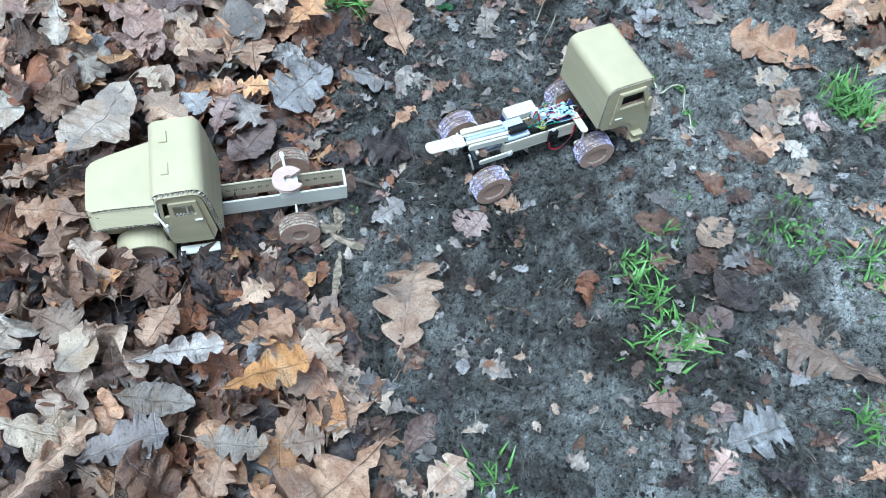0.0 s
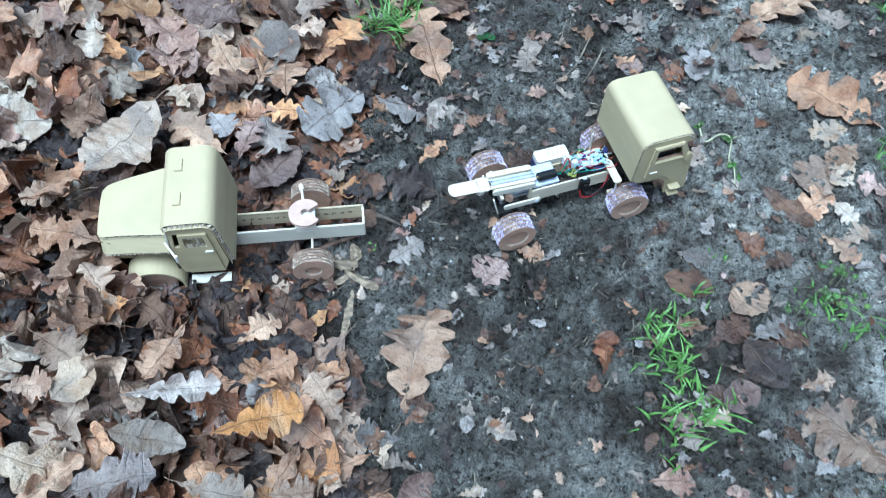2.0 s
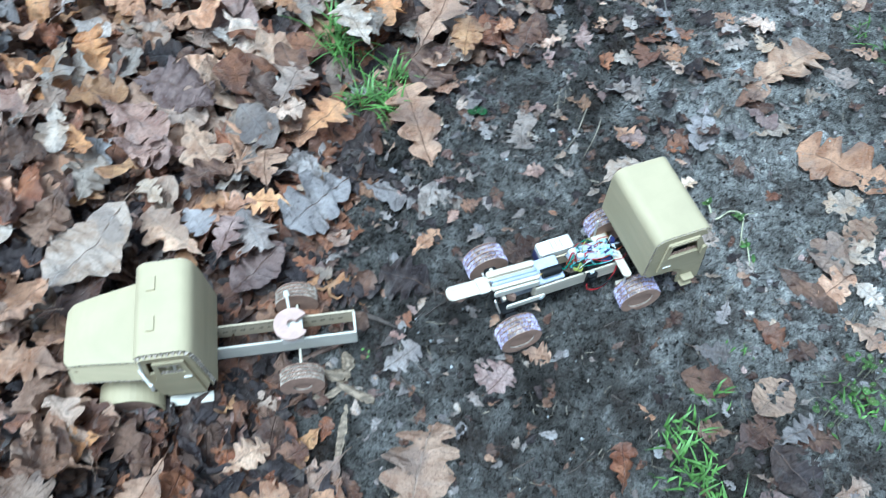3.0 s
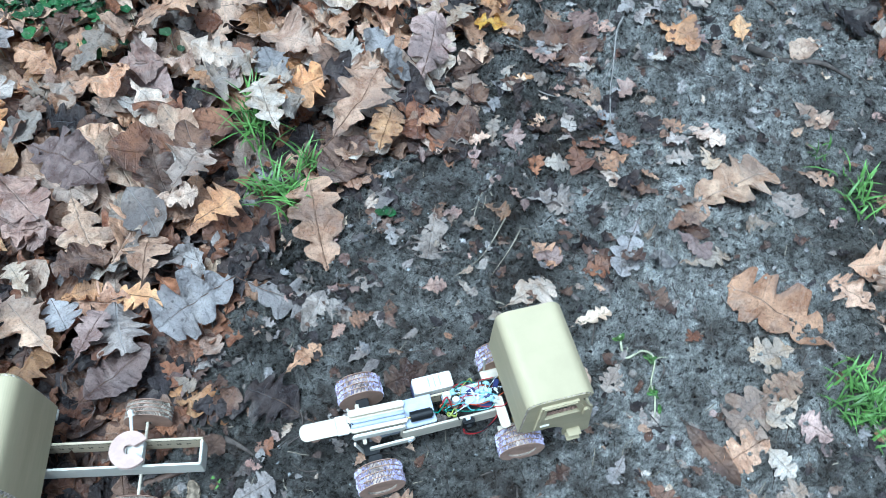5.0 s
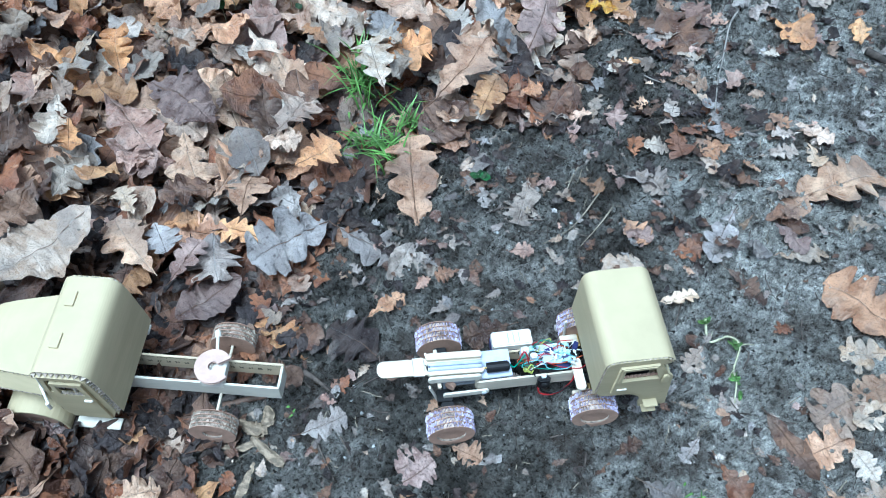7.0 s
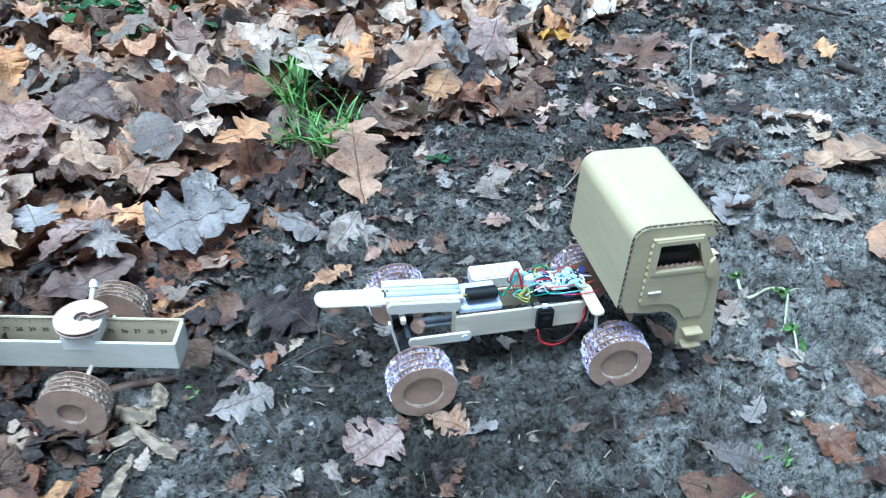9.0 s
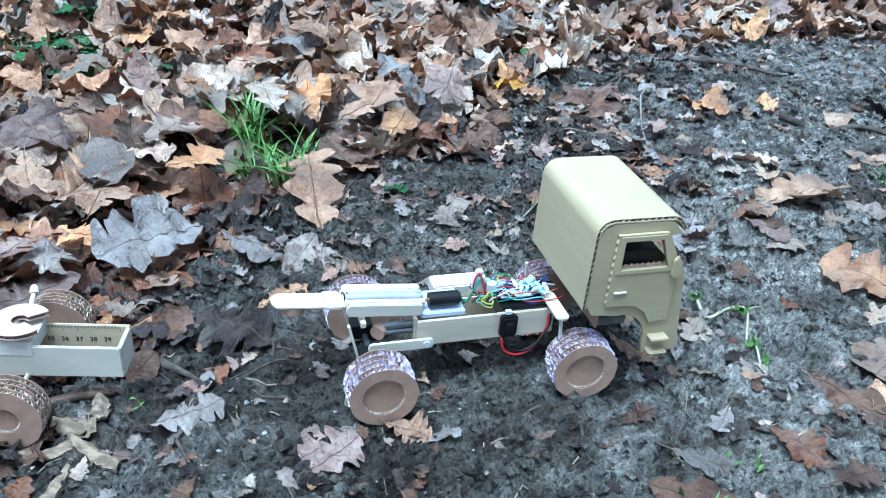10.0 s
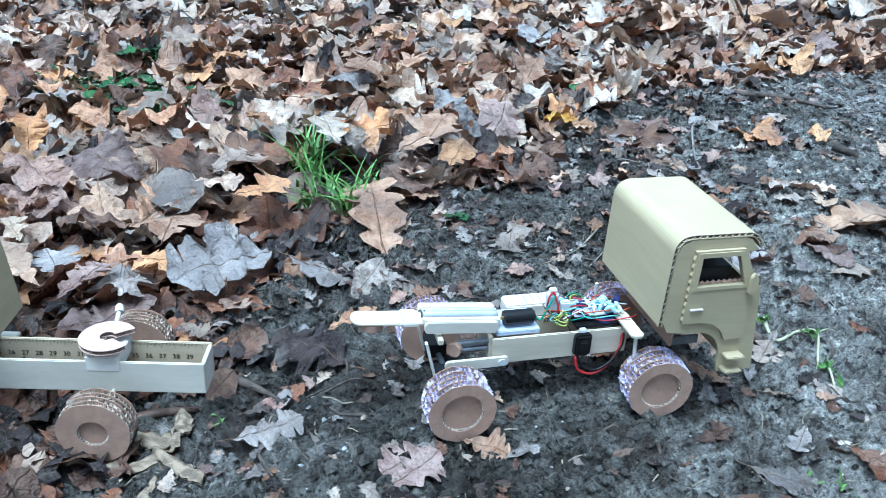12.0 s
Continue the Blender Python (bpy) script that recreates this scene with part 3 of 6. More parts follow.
fallen_leaf("beige", 0.496, 1.108, 0.138, 35, 0, flat=0.6, wide=1.0)
fallen_leaf("tan", 0.455, 1.065, 0.067, -123, 3, flat=0.9, wide=0.9)
fallen_leaf("silver", 0.576, 1.095, 0.050, -29, 5, flat=0.7, wide=1.2)
fallen_leaf("silver", 0.418, 1.137, 0.060, 24, 8, flat=0.6, wide=0.9)
fallen_leaf("pale", 0.465, 1.149, 0.046, -63, 2, flat=0.6, wide=0.9)
fallen_leaf("silver", 0.366, 0.994, 0.095, -103, 9, flat=0.5, wide=0.7)
fallen_leaf("rust", 0.322, 0.982, 0.059, -39, 6, flat=0.7, wide=1.0)
fallen_leaf("pale", 0.462, 0.994, 0.069, 21, 10, flat=0.6, wide=0.8)
fallen_leaf("brown", 0.444, 1.036, 0.056, -33, 5, flat=0.8, wide=0.6)
fallen_leaf("pale", 0.542, 0.871, 0.060, -159, 4, flat=0.8, wide=1.0)
fallen_leaf("beige", 0.514, 0.792, 0.088, -134, 1, flat=0.6, wide=1.1)
fallen_leaf("pale", 0.551, 0.799, 0.062, -130, 7, flat=0.7, wide=1.0)
fallen_leaf("tan", 0.506, 0.744, 0.070, -141, 0, flat=0.8, wide=1.0)
fallen_leaf("pale", 0.538, 0.739, 0.053, -46, 3, flat=0.6, wide=1.0)
fallen_leaf("beige", 0.521, 0.679, 0.068, -45, 8, flat=0.6, wide=0.9)
fallen_leaf("beige", 0.554, 0.830, 0.064, -139, 10, flat=0.6, wide=0.9)
fallen_leaf("brown", 0.465, 0.730, 0.085, -46, 5, flat=1.15, roll=25, wide=0.42)
fallen_leaf("rust", 0.412, 0.671, 0.057, -51, 10, flat=0.7, wide=0.8)
fallen_leaf("brown", 0.443, 0.646, 0.046, 29, 4, flat=0.3, wide=0.8)
fallen_leaf("silver", 0.364, 0.702, 0.041, -112, 2, flat=0.4, wide=0.8)
fallen_leaf("brown", 0.330, 0.605, 0.062, -16, 5, flat=0.4, wide=0.9)
fallen_leaf("grey", 0.338, 0.644, 0.048, -7, 6, flat=0.3, wide=1.0)
fallen_leaf("beige", 0.402, 0.587, 0.064, 42, 11, flat=0.8, wide=1.15)
fallen_leaf("tan", 0.331, 0.544, 0.041, -177, 1, flat=0.7, wide=1.1)
fallen_leaf("brown", 0.372, 0.539, 0.067, 39, 3, flat=0.8, wide=1.0)
fallen_leaf("grey", 0.420, 0.546, 0.069, 27, 8, flat=0.5, wide=0.9)
fallen_leaf("dark", 0.415, 0.504, 0.069, -49, 11, flat=0.5, wide=1.3)
fallen_leaf("beige", 0.388, 0.496, 0.037, -14, 7, flat=0.8, wide=0.8)
fallen_leaf("mauve", 0.384, 0.461, 0.050, 31, 5, flat=0.4, wide=1.1)
fallen_leaf("beige", 0.471, 0.486, 0.045, 20, 2, flat=0.7, wide=0.9)
fallen_leaf("brown", 0.442, 0.542, 0.059, 7, 10, flat=0.5, wide=0.9)
fallen_leaf("silver", 0.352, 0.807, 0.042, -112, 4, flat=0.4, wide=0.9)
fallen_leaf("beige", 0.304, 0.806, 0.051, -20, 11, flat=0.7, wide=1.0)
fallen_leaf("tan", 0.293, 0.761, 0.048, -30, 6, flat=0.7, wide=0.9)
fallen_leaf("pale", 0.323, 0.881, 0.054, 31, 0, flat=0.7, wide=0.7)
fallen_leaf("pale", 0.349, 0.748, 0.035, 2, 9, flat=0.6, wide=0.4)
fallen_leaf("silver", 0.388, 0.766, 0.029, -76, 3, flat=0.6, wide=0.6)
fallen_leaf("silver", -0.146, 0.822, 0.116, -128, 0, flat=0.8, lift=0.006, roll=-8, wide=1.1)
fallen_leaf("silver", -0.058, 0.850, 0.086, -8, 6, flat=0.4, wide=1.1)
fallen_leaf("grey", -0.123, 0.753, 0.054, 47, 8, flat=0.6, wide=0.9)
fallen_leaf("tan", -0.009, 0.772, 0.054, 50, 3, flat=0.8, wide=0.8)
fallen_leaf("pale", -0.134, 0.720, 0.033, -21, 2, flat=0.7, wide=0.9)
fallen_leaf("mauve", -0.212, 0.720, 0.091, 59, 11, flat=0.6, wide=1.0)
fallen_leaf("mauve", -0.256, 0.756, 0.064, 79, 0, flat=0.6, wide=1.1)
fallen_leaf("orange", -0.210, 0.817, 0.069, 178, 8, flat=0.6, wide=1.1)
fallen_leaf("orange", -0.290, 0.810, 0.056, 31, 3, flat=0.8, wide=0.9)
fallen_leaf("silver", -0.298, 0.774, 0.049, -46, 4, flat=0.6, wide=1.2)
fallen_leaf("amber", -0.147, 0.347, 0.101, 20, 8, flat=0.6, lift=0.014, wide=0.95)
fallen_leaf("tan", -0.269, 0.430, 0.083, -109, 3, flat=0.9, wide=0.85)
fallen_leaf("silver", -0.249, 0.375, 0.113, 11, 8, flat=1.0, roll=15, wide=0.55)
fallen_leaf("pale", -0.254, 0.322, 0.081, -4, 11, flat=0.7, wide=0.75)
fallen_leaf("pale", -0.369, 0.284, 0.092, -10, 6, flat=0.7, wide=0.95)
fallen_leaf("silver", -0.281, 0.273, 0.094, 19, 0, flat=0.8, wide=1.0)
fallen_leaf("pale", -0.173, 0.275, 0.079, -5, 9, flat=0.6, wide=0.85)
fallen_leaf("tan", -0.057, 0.252, 0.120, -135, 3, flat=0.7, wide=1.15)
fallen_leaf("beige", -0.062, 0.371, 0.065, -39, 5, flat=0.7, wide=1.0)
fallen_leaf("tan", -0.156, 0.421, 0.071, 29, 1, flat=0.8, wide=1.0)
fallen_leaf("beige", -0.385, 0.414, 0.070, -27, 4, flat=0.7, wide=1.0)
fallen_leaf("pale", -0.349, 0.374, 0.054, 54, 5, flat=0.7, wide=1.25)
fallen_leaf("beige", -0.394, 0.361, 0.057, 11, 7, flat=0.8, wide=1.1)
fallen_leaf("beige", -0.345, 0.248, 0.118, 50, 8, flat=1.1, roll=18, wide=0.5)
fallen_leaf("beige", 0.047, 0.260, 0.072, 46, 3, flat=0.7, wide=1.1)
fallen_leaf("brown", -0.076, 0.332, 0.048, 60, 2, flat=0.6, wide=1.0)
fallen_leaf("beige", -0.182, 0.479, 0.056, 36, 10, flat=0.7, wide=1.0)
fallen_leaf("pale", 0.294, 1.302, 0.035, -156, 3, flat=0.75, rise=3, wide=0.9)
fallen_leaf("rust", 0.352, 1.168, 0.036, -41, 2, flat=0.7, wide=1.0)
fallen_leaf("dark", 0.298, 1.184, 0.046, 42, 9, flat=0.4, wide=1.1)
fallen_leaf("dark", 0.383, 1.200, 0.044, -43, 4, flat=0.4, wide=1.1)
fallen_leaf("mauve", 0.303, 1.395, 0.060, -31, 6, flat=0.6, wide=1.0)
fallen_leaf("brown", -0.081, 0.655, 0.030, 58, 5, flat=0.6, roll=18, rise=25, wide=1.25)
fallen_leaf("dark", -0.039, 0.634, 0.034, 38, 8, flat=0.3, wide=1.1)
fallen_leaf("grey", 0.113, 0.963, 0.071, -88, 4, flat=-0.60, roll=2, rise=-2, wide=1.16)
fallen_leaf("mauve", 0.125, 0.891, 0.036, 13, 7, flat=-0.60, roll=1, rise=5, wide=1.16)
fallen_leaf("tan", 0.259, 0.964, 0.047, -34, 1, flat=-0.60, roll=-6, rise=3, wide=1.31)
fallen_leaf("rust", 0.324, 0.954, 0.041, 27, 6, flat=-0.60, roll=-3, rise=-1, wide=1.16)
fallen_leaf("brown", 0.407, 0.916, 0.044, -16, 8, flat=0.50, roll=4, rise=-3, wide=0.87)
fallen_leaf("pale", 0.245, 0.903, 0.069, 39, 2, flat=-0.60, roll=-6, rise=0, wide=1.31)
fallen_leaf("mauve", 0.263, 0.871, 0.036, 68, 0, flat=0.75, roll=1, rise=5, wide=1.16)
fallen_leaf("rust", 0.448, 0.881, 0.025, 40, 10, flat=0.60, roll=-1, rise=-3, wide=1.31)
fallen_leaf("tan", 0.558, 0.925, 0.148, 152, 0, flat=0.60, roll=1, rise=-1, wide=0.90)
fallen_leaf("tan", 0.649, 0.970, 0.064, 134, 6, flat=0.90, roll=6, rise=0, wide=1.31)
fallen_leaf("mauve", 0.589, 0.777, 0.054, 157, 7, flat=-0.60, roll=3, rise=5, wide=1.31)
fallen_leaf("pale", 0.548, 0.698, 0.039, 28, 1, flat=0.90, roll=4, rise=3, wide=1.35)
fallen_leaf("tan", 0.613, 0.629, 0.059, -15, 8, flat=0.90, roll=-5, rise=-4, wide=1.09)
fallen_leaf("tan", 0.127, 0.645, 0.056, 165, 7, flat=-0.60, roll=-2, rise=4, wide=1.16)
fallen_leaf("mauve", 0.081, 0.599, 0.041, -137, 4, flat=0.50, roll=-2, rise=-4, wide=1.31)
fallen_leaf("tan", 0.087, 0.720, 0.077, -166, 1, flat=0.50, roll=3, rise=4, wide=1.31)
fallen_leaf("brown", 0.116, 0.772, 0.060, -142, 0, flat=0.60, roll=0, rise=0, wide=1.01)
fallen_leaf("grey", 0.269, 0.734, 0.022, -108, 8, flat=0.90, roll=1, rise=4, wide=1.16)
fallen_leaf("grey", 0.154, 0.681, 0.021, 106, 8, flat=-0.60, roll=-1, rise=-4, wide=1.01)
fallen_leaf("beige", 0.522, 0.414, 0.150, 144, 8, flat=-0.60, roll=3, rise=-2, wide=1.15)
fallen_leaf("grey", 0.403, 0.316, 0.081, 17, 0, flat=0.75, roll=1, rise=1, wide=1.35)
fallen_leaf("mauve", 0.299, 0.355, 0.053, 5, 7, flat=-0.60, roll=5, rise=0, wide=1.16)
fallen_leaf("brown", 0.450, 0.445, 0.021, -21, 2, flat=0.75, roll=-4, rise=1, wide=1.31)
fallen_leaf("grey", 0.469, 0.387, 0.034, 37, 7, flat=-0.60, roll=-2, rise=0, wide=1.16)
fallen_leaf("mauve", 0.355, 0.276, 0.055, 46, 2, flat=0.75, roll=2, rise=-1, wide=1.01)
fallen_leaf("brown", 0.442, 0.419, 0.033, 143, 8, flat=0.50, roll=-5, rise=5, wide=1.01)
fallen_leaf("beige", 0.005, 0.467, 0.141, 82, 10, flat=0.60, roll=-5, rise=1, wide=0.90)
fallen_leaf("beige", -0.102, 0.286, 0.047, 8, 6, flat=-0.60, roll=6, rise=0, wide=1.31)
fallen_leaf("beige", -0.103, 0.462, 0.076, -129, 0, flat=-0.60, roll=-5, rise=1, wide=1.01)
fallen_leaf("beige", 0.461, 1.186, 0.063, -22, 0, flat=0.90, roll=4, rise=5, wide=1.01)
fallen_leaf("tan", 0.412, 1.206, 0.051, -25, 8, flat=0.50, roll=6, rise=0, wide=0.87)
fallen_leaf("orange", 0.423, 1.396, 0.091, -43, 4, flat=0.75, roll=3, rise=4, wide=0.80)
fallen_leaf("mauve", 0.216, 1.319, 0.064, -21, 8, flat=0.50, roll=1, rise=1, wide=1.01)
fallen_leaf("beige", 0.292, 1.244, 0.053, 4, 0, flat=0.50, roll=6, rise=-2, wide=1.16)
fallen_leaf("pale", 0.094, 1.344, 0.062, 60, 0, flat=0.50, roll=-6, rise=-3, wide=1.01)
fallen_leaf("pale", 0.260, 1.107, 0.042, 5, 10, flat=0.50, roll=5, rise=-3, wide=1.01)
fallen_leaf("grey", 0.265, 1.048, 0.056, -26, 10, flat=0.75, roll=-4, rise=1, wide=1.31)
fallen_leaf("tan", 0.341, 1.128, 0.052, -138, 1, flat=0.75, roll=0, rise=2, wide=1.01)
fallen_leaf("rust", 0.304, 1.149, 0.051, 37, 6, flat=0.75, roll=-2, rise=-1, wide=0.87)
fallen_leaf("orange", 0.190, 1.018, 0.039, -14, 7, flat=0.90, roll=-5, rise=-2, wide=1.31)
fallen_leaf("beige", 0.619, 1.266, 0.064, -46, 2, flat=0.50, roll=-1, rise=3, wide=1.16)
fallen_leaf("tan", 0.611, 1.145, 0.055, -19, 8, flat=0.50, roll=3, rise=2, wide=0.87)
fallen_leaf("dark", 0.109, 1.103, 0.066, -22, 0, flat=0.75, roll=4, rise=3, wide=1.16)
fallen_leaf("beige", 0.136, 1.208, 0.081, 104, 7, flat=0.90, roll=5, rise=2, wide=1.16)
fallen_leaf("pale", 0.170, 1.151, 0.051, 93, 10, flat=0.50, roll=-3, rise=-1, wide=0.65)
fallen_leaf("brown", 0.395, 0.931, 0.050, -32, 7, flat=0.75, roll=2, rise=0, wide=1.01)
fallen_leaf("mauve", 0.260, 0.960, 0.044, -18, 1, flat=0.90, roll=5, rise=-3, wide=1.16)
fallen_leaf("grey", 0.472, 1.480, 0.071, -133, 8, flat=0.50, roll=5, rise=1, wide=0.87)
fallen_leaf("brown", 0.258, 1.346, 0.114, -47, 1, flat=-0.60, roll=5, rise=-4, wide=1.16)
fallen_leaf("mauve", 0.279, 1.388, 0.071, -39, 10, flat=0.60, roll=-3, rise=2, wide=1.01)
fallen_leaf("silver", -0.026, 0.611, 0.054, 41, 0, flat=-0.60, roll=-5, rise=5, wide=1.09)
fallen_leaf("dark", -0.022, 0.714, 0.077, 163, 1, flat=0.90, roll=-4, rise=-4, wide=1.31)
fallen_leaf("rust", -0.024, 0.666, 0.031, -120, 7, flat=0.50, roll=-6, rise=-3, wide=1.16)
fallen_leaf("pale", -0.007, 0.685, 0.021, 72, 10, flat=0.75, roll=3, rise=0, wide=0.73)
fallen_leaf("mauve", 0.088, 0.587, 0.044, 50, 1, flat=0.50, roll=6, rise=5, wide=1.31)
fallen_leaf("tan", 0.132, 0.623, 0.035, -9, 4, flat=0.50, roll=2, rise=-3, wide=1.16)
fallen_leaf("brown", 0.050, 0.837, 0.034, -147, 8, flat=-0.60, roll=-3, rise=2, wide=1.31)
fallen_leaf("tan", -0.028, 0.944, 0.142, 113, 10, flat=0.50, lift=0.010, roll=4, rise=16, wide=0.78)
fallen_leaf("pale", -0.131, 1.099, 0.093, 121, 10, flat=0.60, roll=4, rise=2, wide=1.01)
fallen_leaf("tan", -0.017, 1.121, 0.132, 72, 2, flat=0.60, roll=-5, rise=3, wide=0.90)
fallen_leaf("orange", 0.029, 1.098, 0.072, 85, 10, flat=-0.60, roll=1, rise=5, wide=1.01)
fallen_leaf("orange", -0.156, 0.933, 0.069, 54, 2, flat=0.60, roll=-2, rise=-1, wide=1.31)
fallen_leaf("tan", -0.224, 0.863, 0.070, 101, 2, flat=-0.60, roll=2, rise=1, wide=1.35)
fallen_leaf("grey", 0.036, 0.996, 0.077, 102, 6, flat=0.60, roll=-2, rise=-4, wide=0.87)
fallen_leaf("beige", -0.316, 0.895, 0.086, -54, 6, flat=0.90, roll=6, rise=2, wide=1.16)
fallen_leaf("beige", -0.205, 0.988, 0.076, 75, 4, flat=0.75, roll=1, rise=-2, wide=1.16)
fallen_leaf("orange", -0.231, 1.136, 0.048, 156, 8, flat=0.90, roll=5, rise=5, wide=1.01)
fallen_leaf("tan", 0.081, 1.126, 0.038, 42, 4, flat=0.90, roll=3, rise=4, wide=1.01)
fallen_leaf("mauve", 0.600, 0.513, 0.043, -15, 2, flat=1.30, roll=-8, rise=6)
fallen_leaf("mauve", -0.364, 0.875, 0.079, -160, 8, flat=1.30, roll=-2, rise=7)
fallen_leaf("tan", 0.526, 0.273, 0.045, 21, 7, roll=-1, rise=4)
fallen_leaf("yellow", 0.143, 1.348, 0.050, -180, 4, roll=1, rise=-5)
fallen_leaf("beige", 0.626, 1.404, 0.072, -137, 10, roll=1, rise=5)
fallen_leaf("brown", 0.295, 0.679, 0.038, 44, 2, roll=8, rise=-7)
fallen_leaf("mauve", -0.415, 0.920, 0.135, -34, 8, roll=-1, rise=-2)
fallen_leaf("grey", -0.551, 1.136, 0.108, 62, 8, roll=-4, rise=-1)
fallen_leaf("pale", -0.404, 1.165, 0.089, 70, 1, roll=7, rise=3)
fallen_leaf("rust", -0.311, 1.377, 0.092, 39, 2, roll=3, rise=7)
fallen_leaf("beige", -0.202, 1.348, 0.117, 41, 2, roll=-6, rise=0)
fallen_leaf("tan", -0.143, 1.589, 0.135, 90, 9, roll=7, rise=0)
fallen_leaf("grey", 0.056, 1.817, 0.135, -63, 2, roll=-5, rise=-3)
fallen_leaf("tan", 0.076, 1.512, 0.135, 80, 2, flat=1.10, roll=9, rise=1)
fallen_leaf("mauve", 0.062, 1.269, 0.135, 88, 9, flat=-0.90, roll=8, rise=5)
fallen_leaf("orange", 0.543, 1.797, 0.094, -71, 4, flat=1.30, roll=0, rise=-7)
fallen_leaf("beige", -0.159, 1.271, 0.116, -4, 4, roll=-4, rise=2)
fallen_leaf("tan", -0.327, 1.254, 0.117, 59, 7, roll=6, rise=5)
fallen_leaf("grey", -0.523, 1.095, 0.089, -33, 8, roll=6, rise=4)
fallen_leaf("mauve", -0.377, 0.985, 0.134, -21, 10, roll=9, rise=6)
fallen_leaf("mauve", -0.391, 0.875, 0.090, -15, 2, roll=8, rise=-7)
fallen_leaf("beige", -0.362, 0.950, 0.089, -12, 4, roll=-7, rise=-4)
fallen_leaf("brown", -0.529, 0.828, 0.076, 19, 4, flat=1.10, roll=-3, rise=5)
fallen_leaf("beige", -0.523, 0.918, 0.067, 47, 2, roll=6, rise=1)
fallen_leaf("pale", 0.697, 0.913, 0.066, -43, 7, flat=1.10, roll=-6, rise=-3)
fallen_leaf("dark", 0.304, 0.262, 0.046, 9, 1, roll=-5, rise=-3)
fallen_leaf("dark", 0.420, 0.270, 0.057, -19, 2, roll=-6, rise=2)
fallen_leaf("mauve", 0.128, 1.006, 0.038, 6, 1, roll=-4, rise=-4)
fallen_leaf("brown", 0.482, 0.313, 0.039, 21, 10, roll=-3, rise=-4)
fallen_leaf("grey", 0.193, 0.285, 0.035, -32, 4, roll=-8, rise=6)
fallen_leaf("brown", -0.396, 0.548, 0.085, 70, 0, lift=0.010, roll=20, rise=34)
fallen_leaf("tan", -0.406, 0.596, 0.090, -60, 2, lift=0.010, roll=-20, rise=30)
fallen_leaf("tan", -0.371, 0.510, 0.085, 115, 4, lift=0.006, roll=12, rise=30)
fallen_leaf("beige", -0.342, 0.485, 0.080, 60, 7, lift=0.004, roll=-14, rise=26)
fallen_leaf("brown", -0.303, 0.481, 0.085, 150, 1, lift=0.003, roll=14, rise=20)
fallen_leaf("brown", -0.403, 0.638, 0.090, 30, 6, lift=0.008, roll=10, rise=25)
fallen_leaf("tan", -0.409, 0.545, 0.085, 173, 1, flat=0.8, lift=0.021, roll=-9, rise=-6)
fallen_leaf("tan", -0.431, 0.593, 0.096, 69, 6, flat=1.2, lift=0.029, roll=-14, rise=-7)
fallen_leaf("tan", -0.362, 0.457, 0.086, 214, 7, flat=-0.9, lift=0.018, roll=15, rise=24)
fallen_leaf("beige", -0.437, 0.595, 0.084, 185, 8, flat=-0.9, lift=0.016, roll=5, rise=-3)
fallen_leaf("rust", -0.399, 0.505, 0.071, 220, 0, flat=-0.9, lift=0.007, roll=20, rise=-8)
fallen_leaf("brown", -0.379, 0.466, 0.077, 356, 2, flat=0.8, lift=0.017, roll=29, rise=12)
fallen_leaf("tan", -0.356, 0.445, 0.085, 173, 2, flat=1.2, lift=0.018, roll=27, rise=5)
fallen_leaf("rust", -0.333, 0.484, 0.077, 112, 6, flat=0.8, lift=0.031, roll=9, rise=1)
fallen_leaf("tan", -0.359, 0.475, 0.090, 181, 2, flat=-0.9, lift=0.031, roll=-14, rise=18)
fallen_leaf("tan", -0.393, 0.492, 0.098, 109, 7, flat=1.2, lift=0.020, roll=-31, rise=-10)
fallen_leaf("beige", -0.355, 0.482, 0.087, 123, 1, flat=1.2, lift=0.018, roll=-27, rise=25)
fallen_leaf("orange", -0.362, 0.467, 0.096, 197, 6, flat=0.8, lift=0.006, roll=-15, rise=-9)
fallen_leaf("pale", -0.396, 0.701, 0.135, 245, 11, flat=0.6, lift=0.012, roll=8, rise=6, wide=1.0)

# ---- the leaf litter ----
LITTER_COLOURS = ["tan", "beige", "pale", "grey", "orange", "rust", "brown", "dark", "mauve"]
SHARE = [0.26, 0.22, 0.14, 0.05, 0.07, 0.11, 0.08, 0.03, 0.04]
def in_left_truck(x, y, margin):
    c, s = math.cos(radians(CAR_A)), math.sin(radians(CAR_A))
    u, v = (x - CAR_X) * c + (y - CAR_Y) * s, -(x - CAR_X) * s + (y - CAR_Y) * c
    cab = (u > -0.235 - margin) & (u < -0.085 + margin) & (np.abs(v) < 0.058 + margin)
    back = (u > -0.09) & (u < 0.068 + margin * 0.5) & (np.abs(v) < 0.06 + margin)
    return cab, back


def roll_up(q, radius, skew, way):
    """A blade rolled in from its edges about an axis near its midrib."""
    ca, sa = math.cos(skew), math.sin(skew)
    a, w = q[:, 0] * ca + q[:, 1] * sa, -q[:, 0] * sa + q[:, 1] * ca
    w2, lift = radius * np.sin(w / radius), radius * (1 - np.cos(w / radius)) * way
    return np.stack([a * ca - w2 * sa, a * sa + w2 * ca, q[:, 2] + lift], -1)


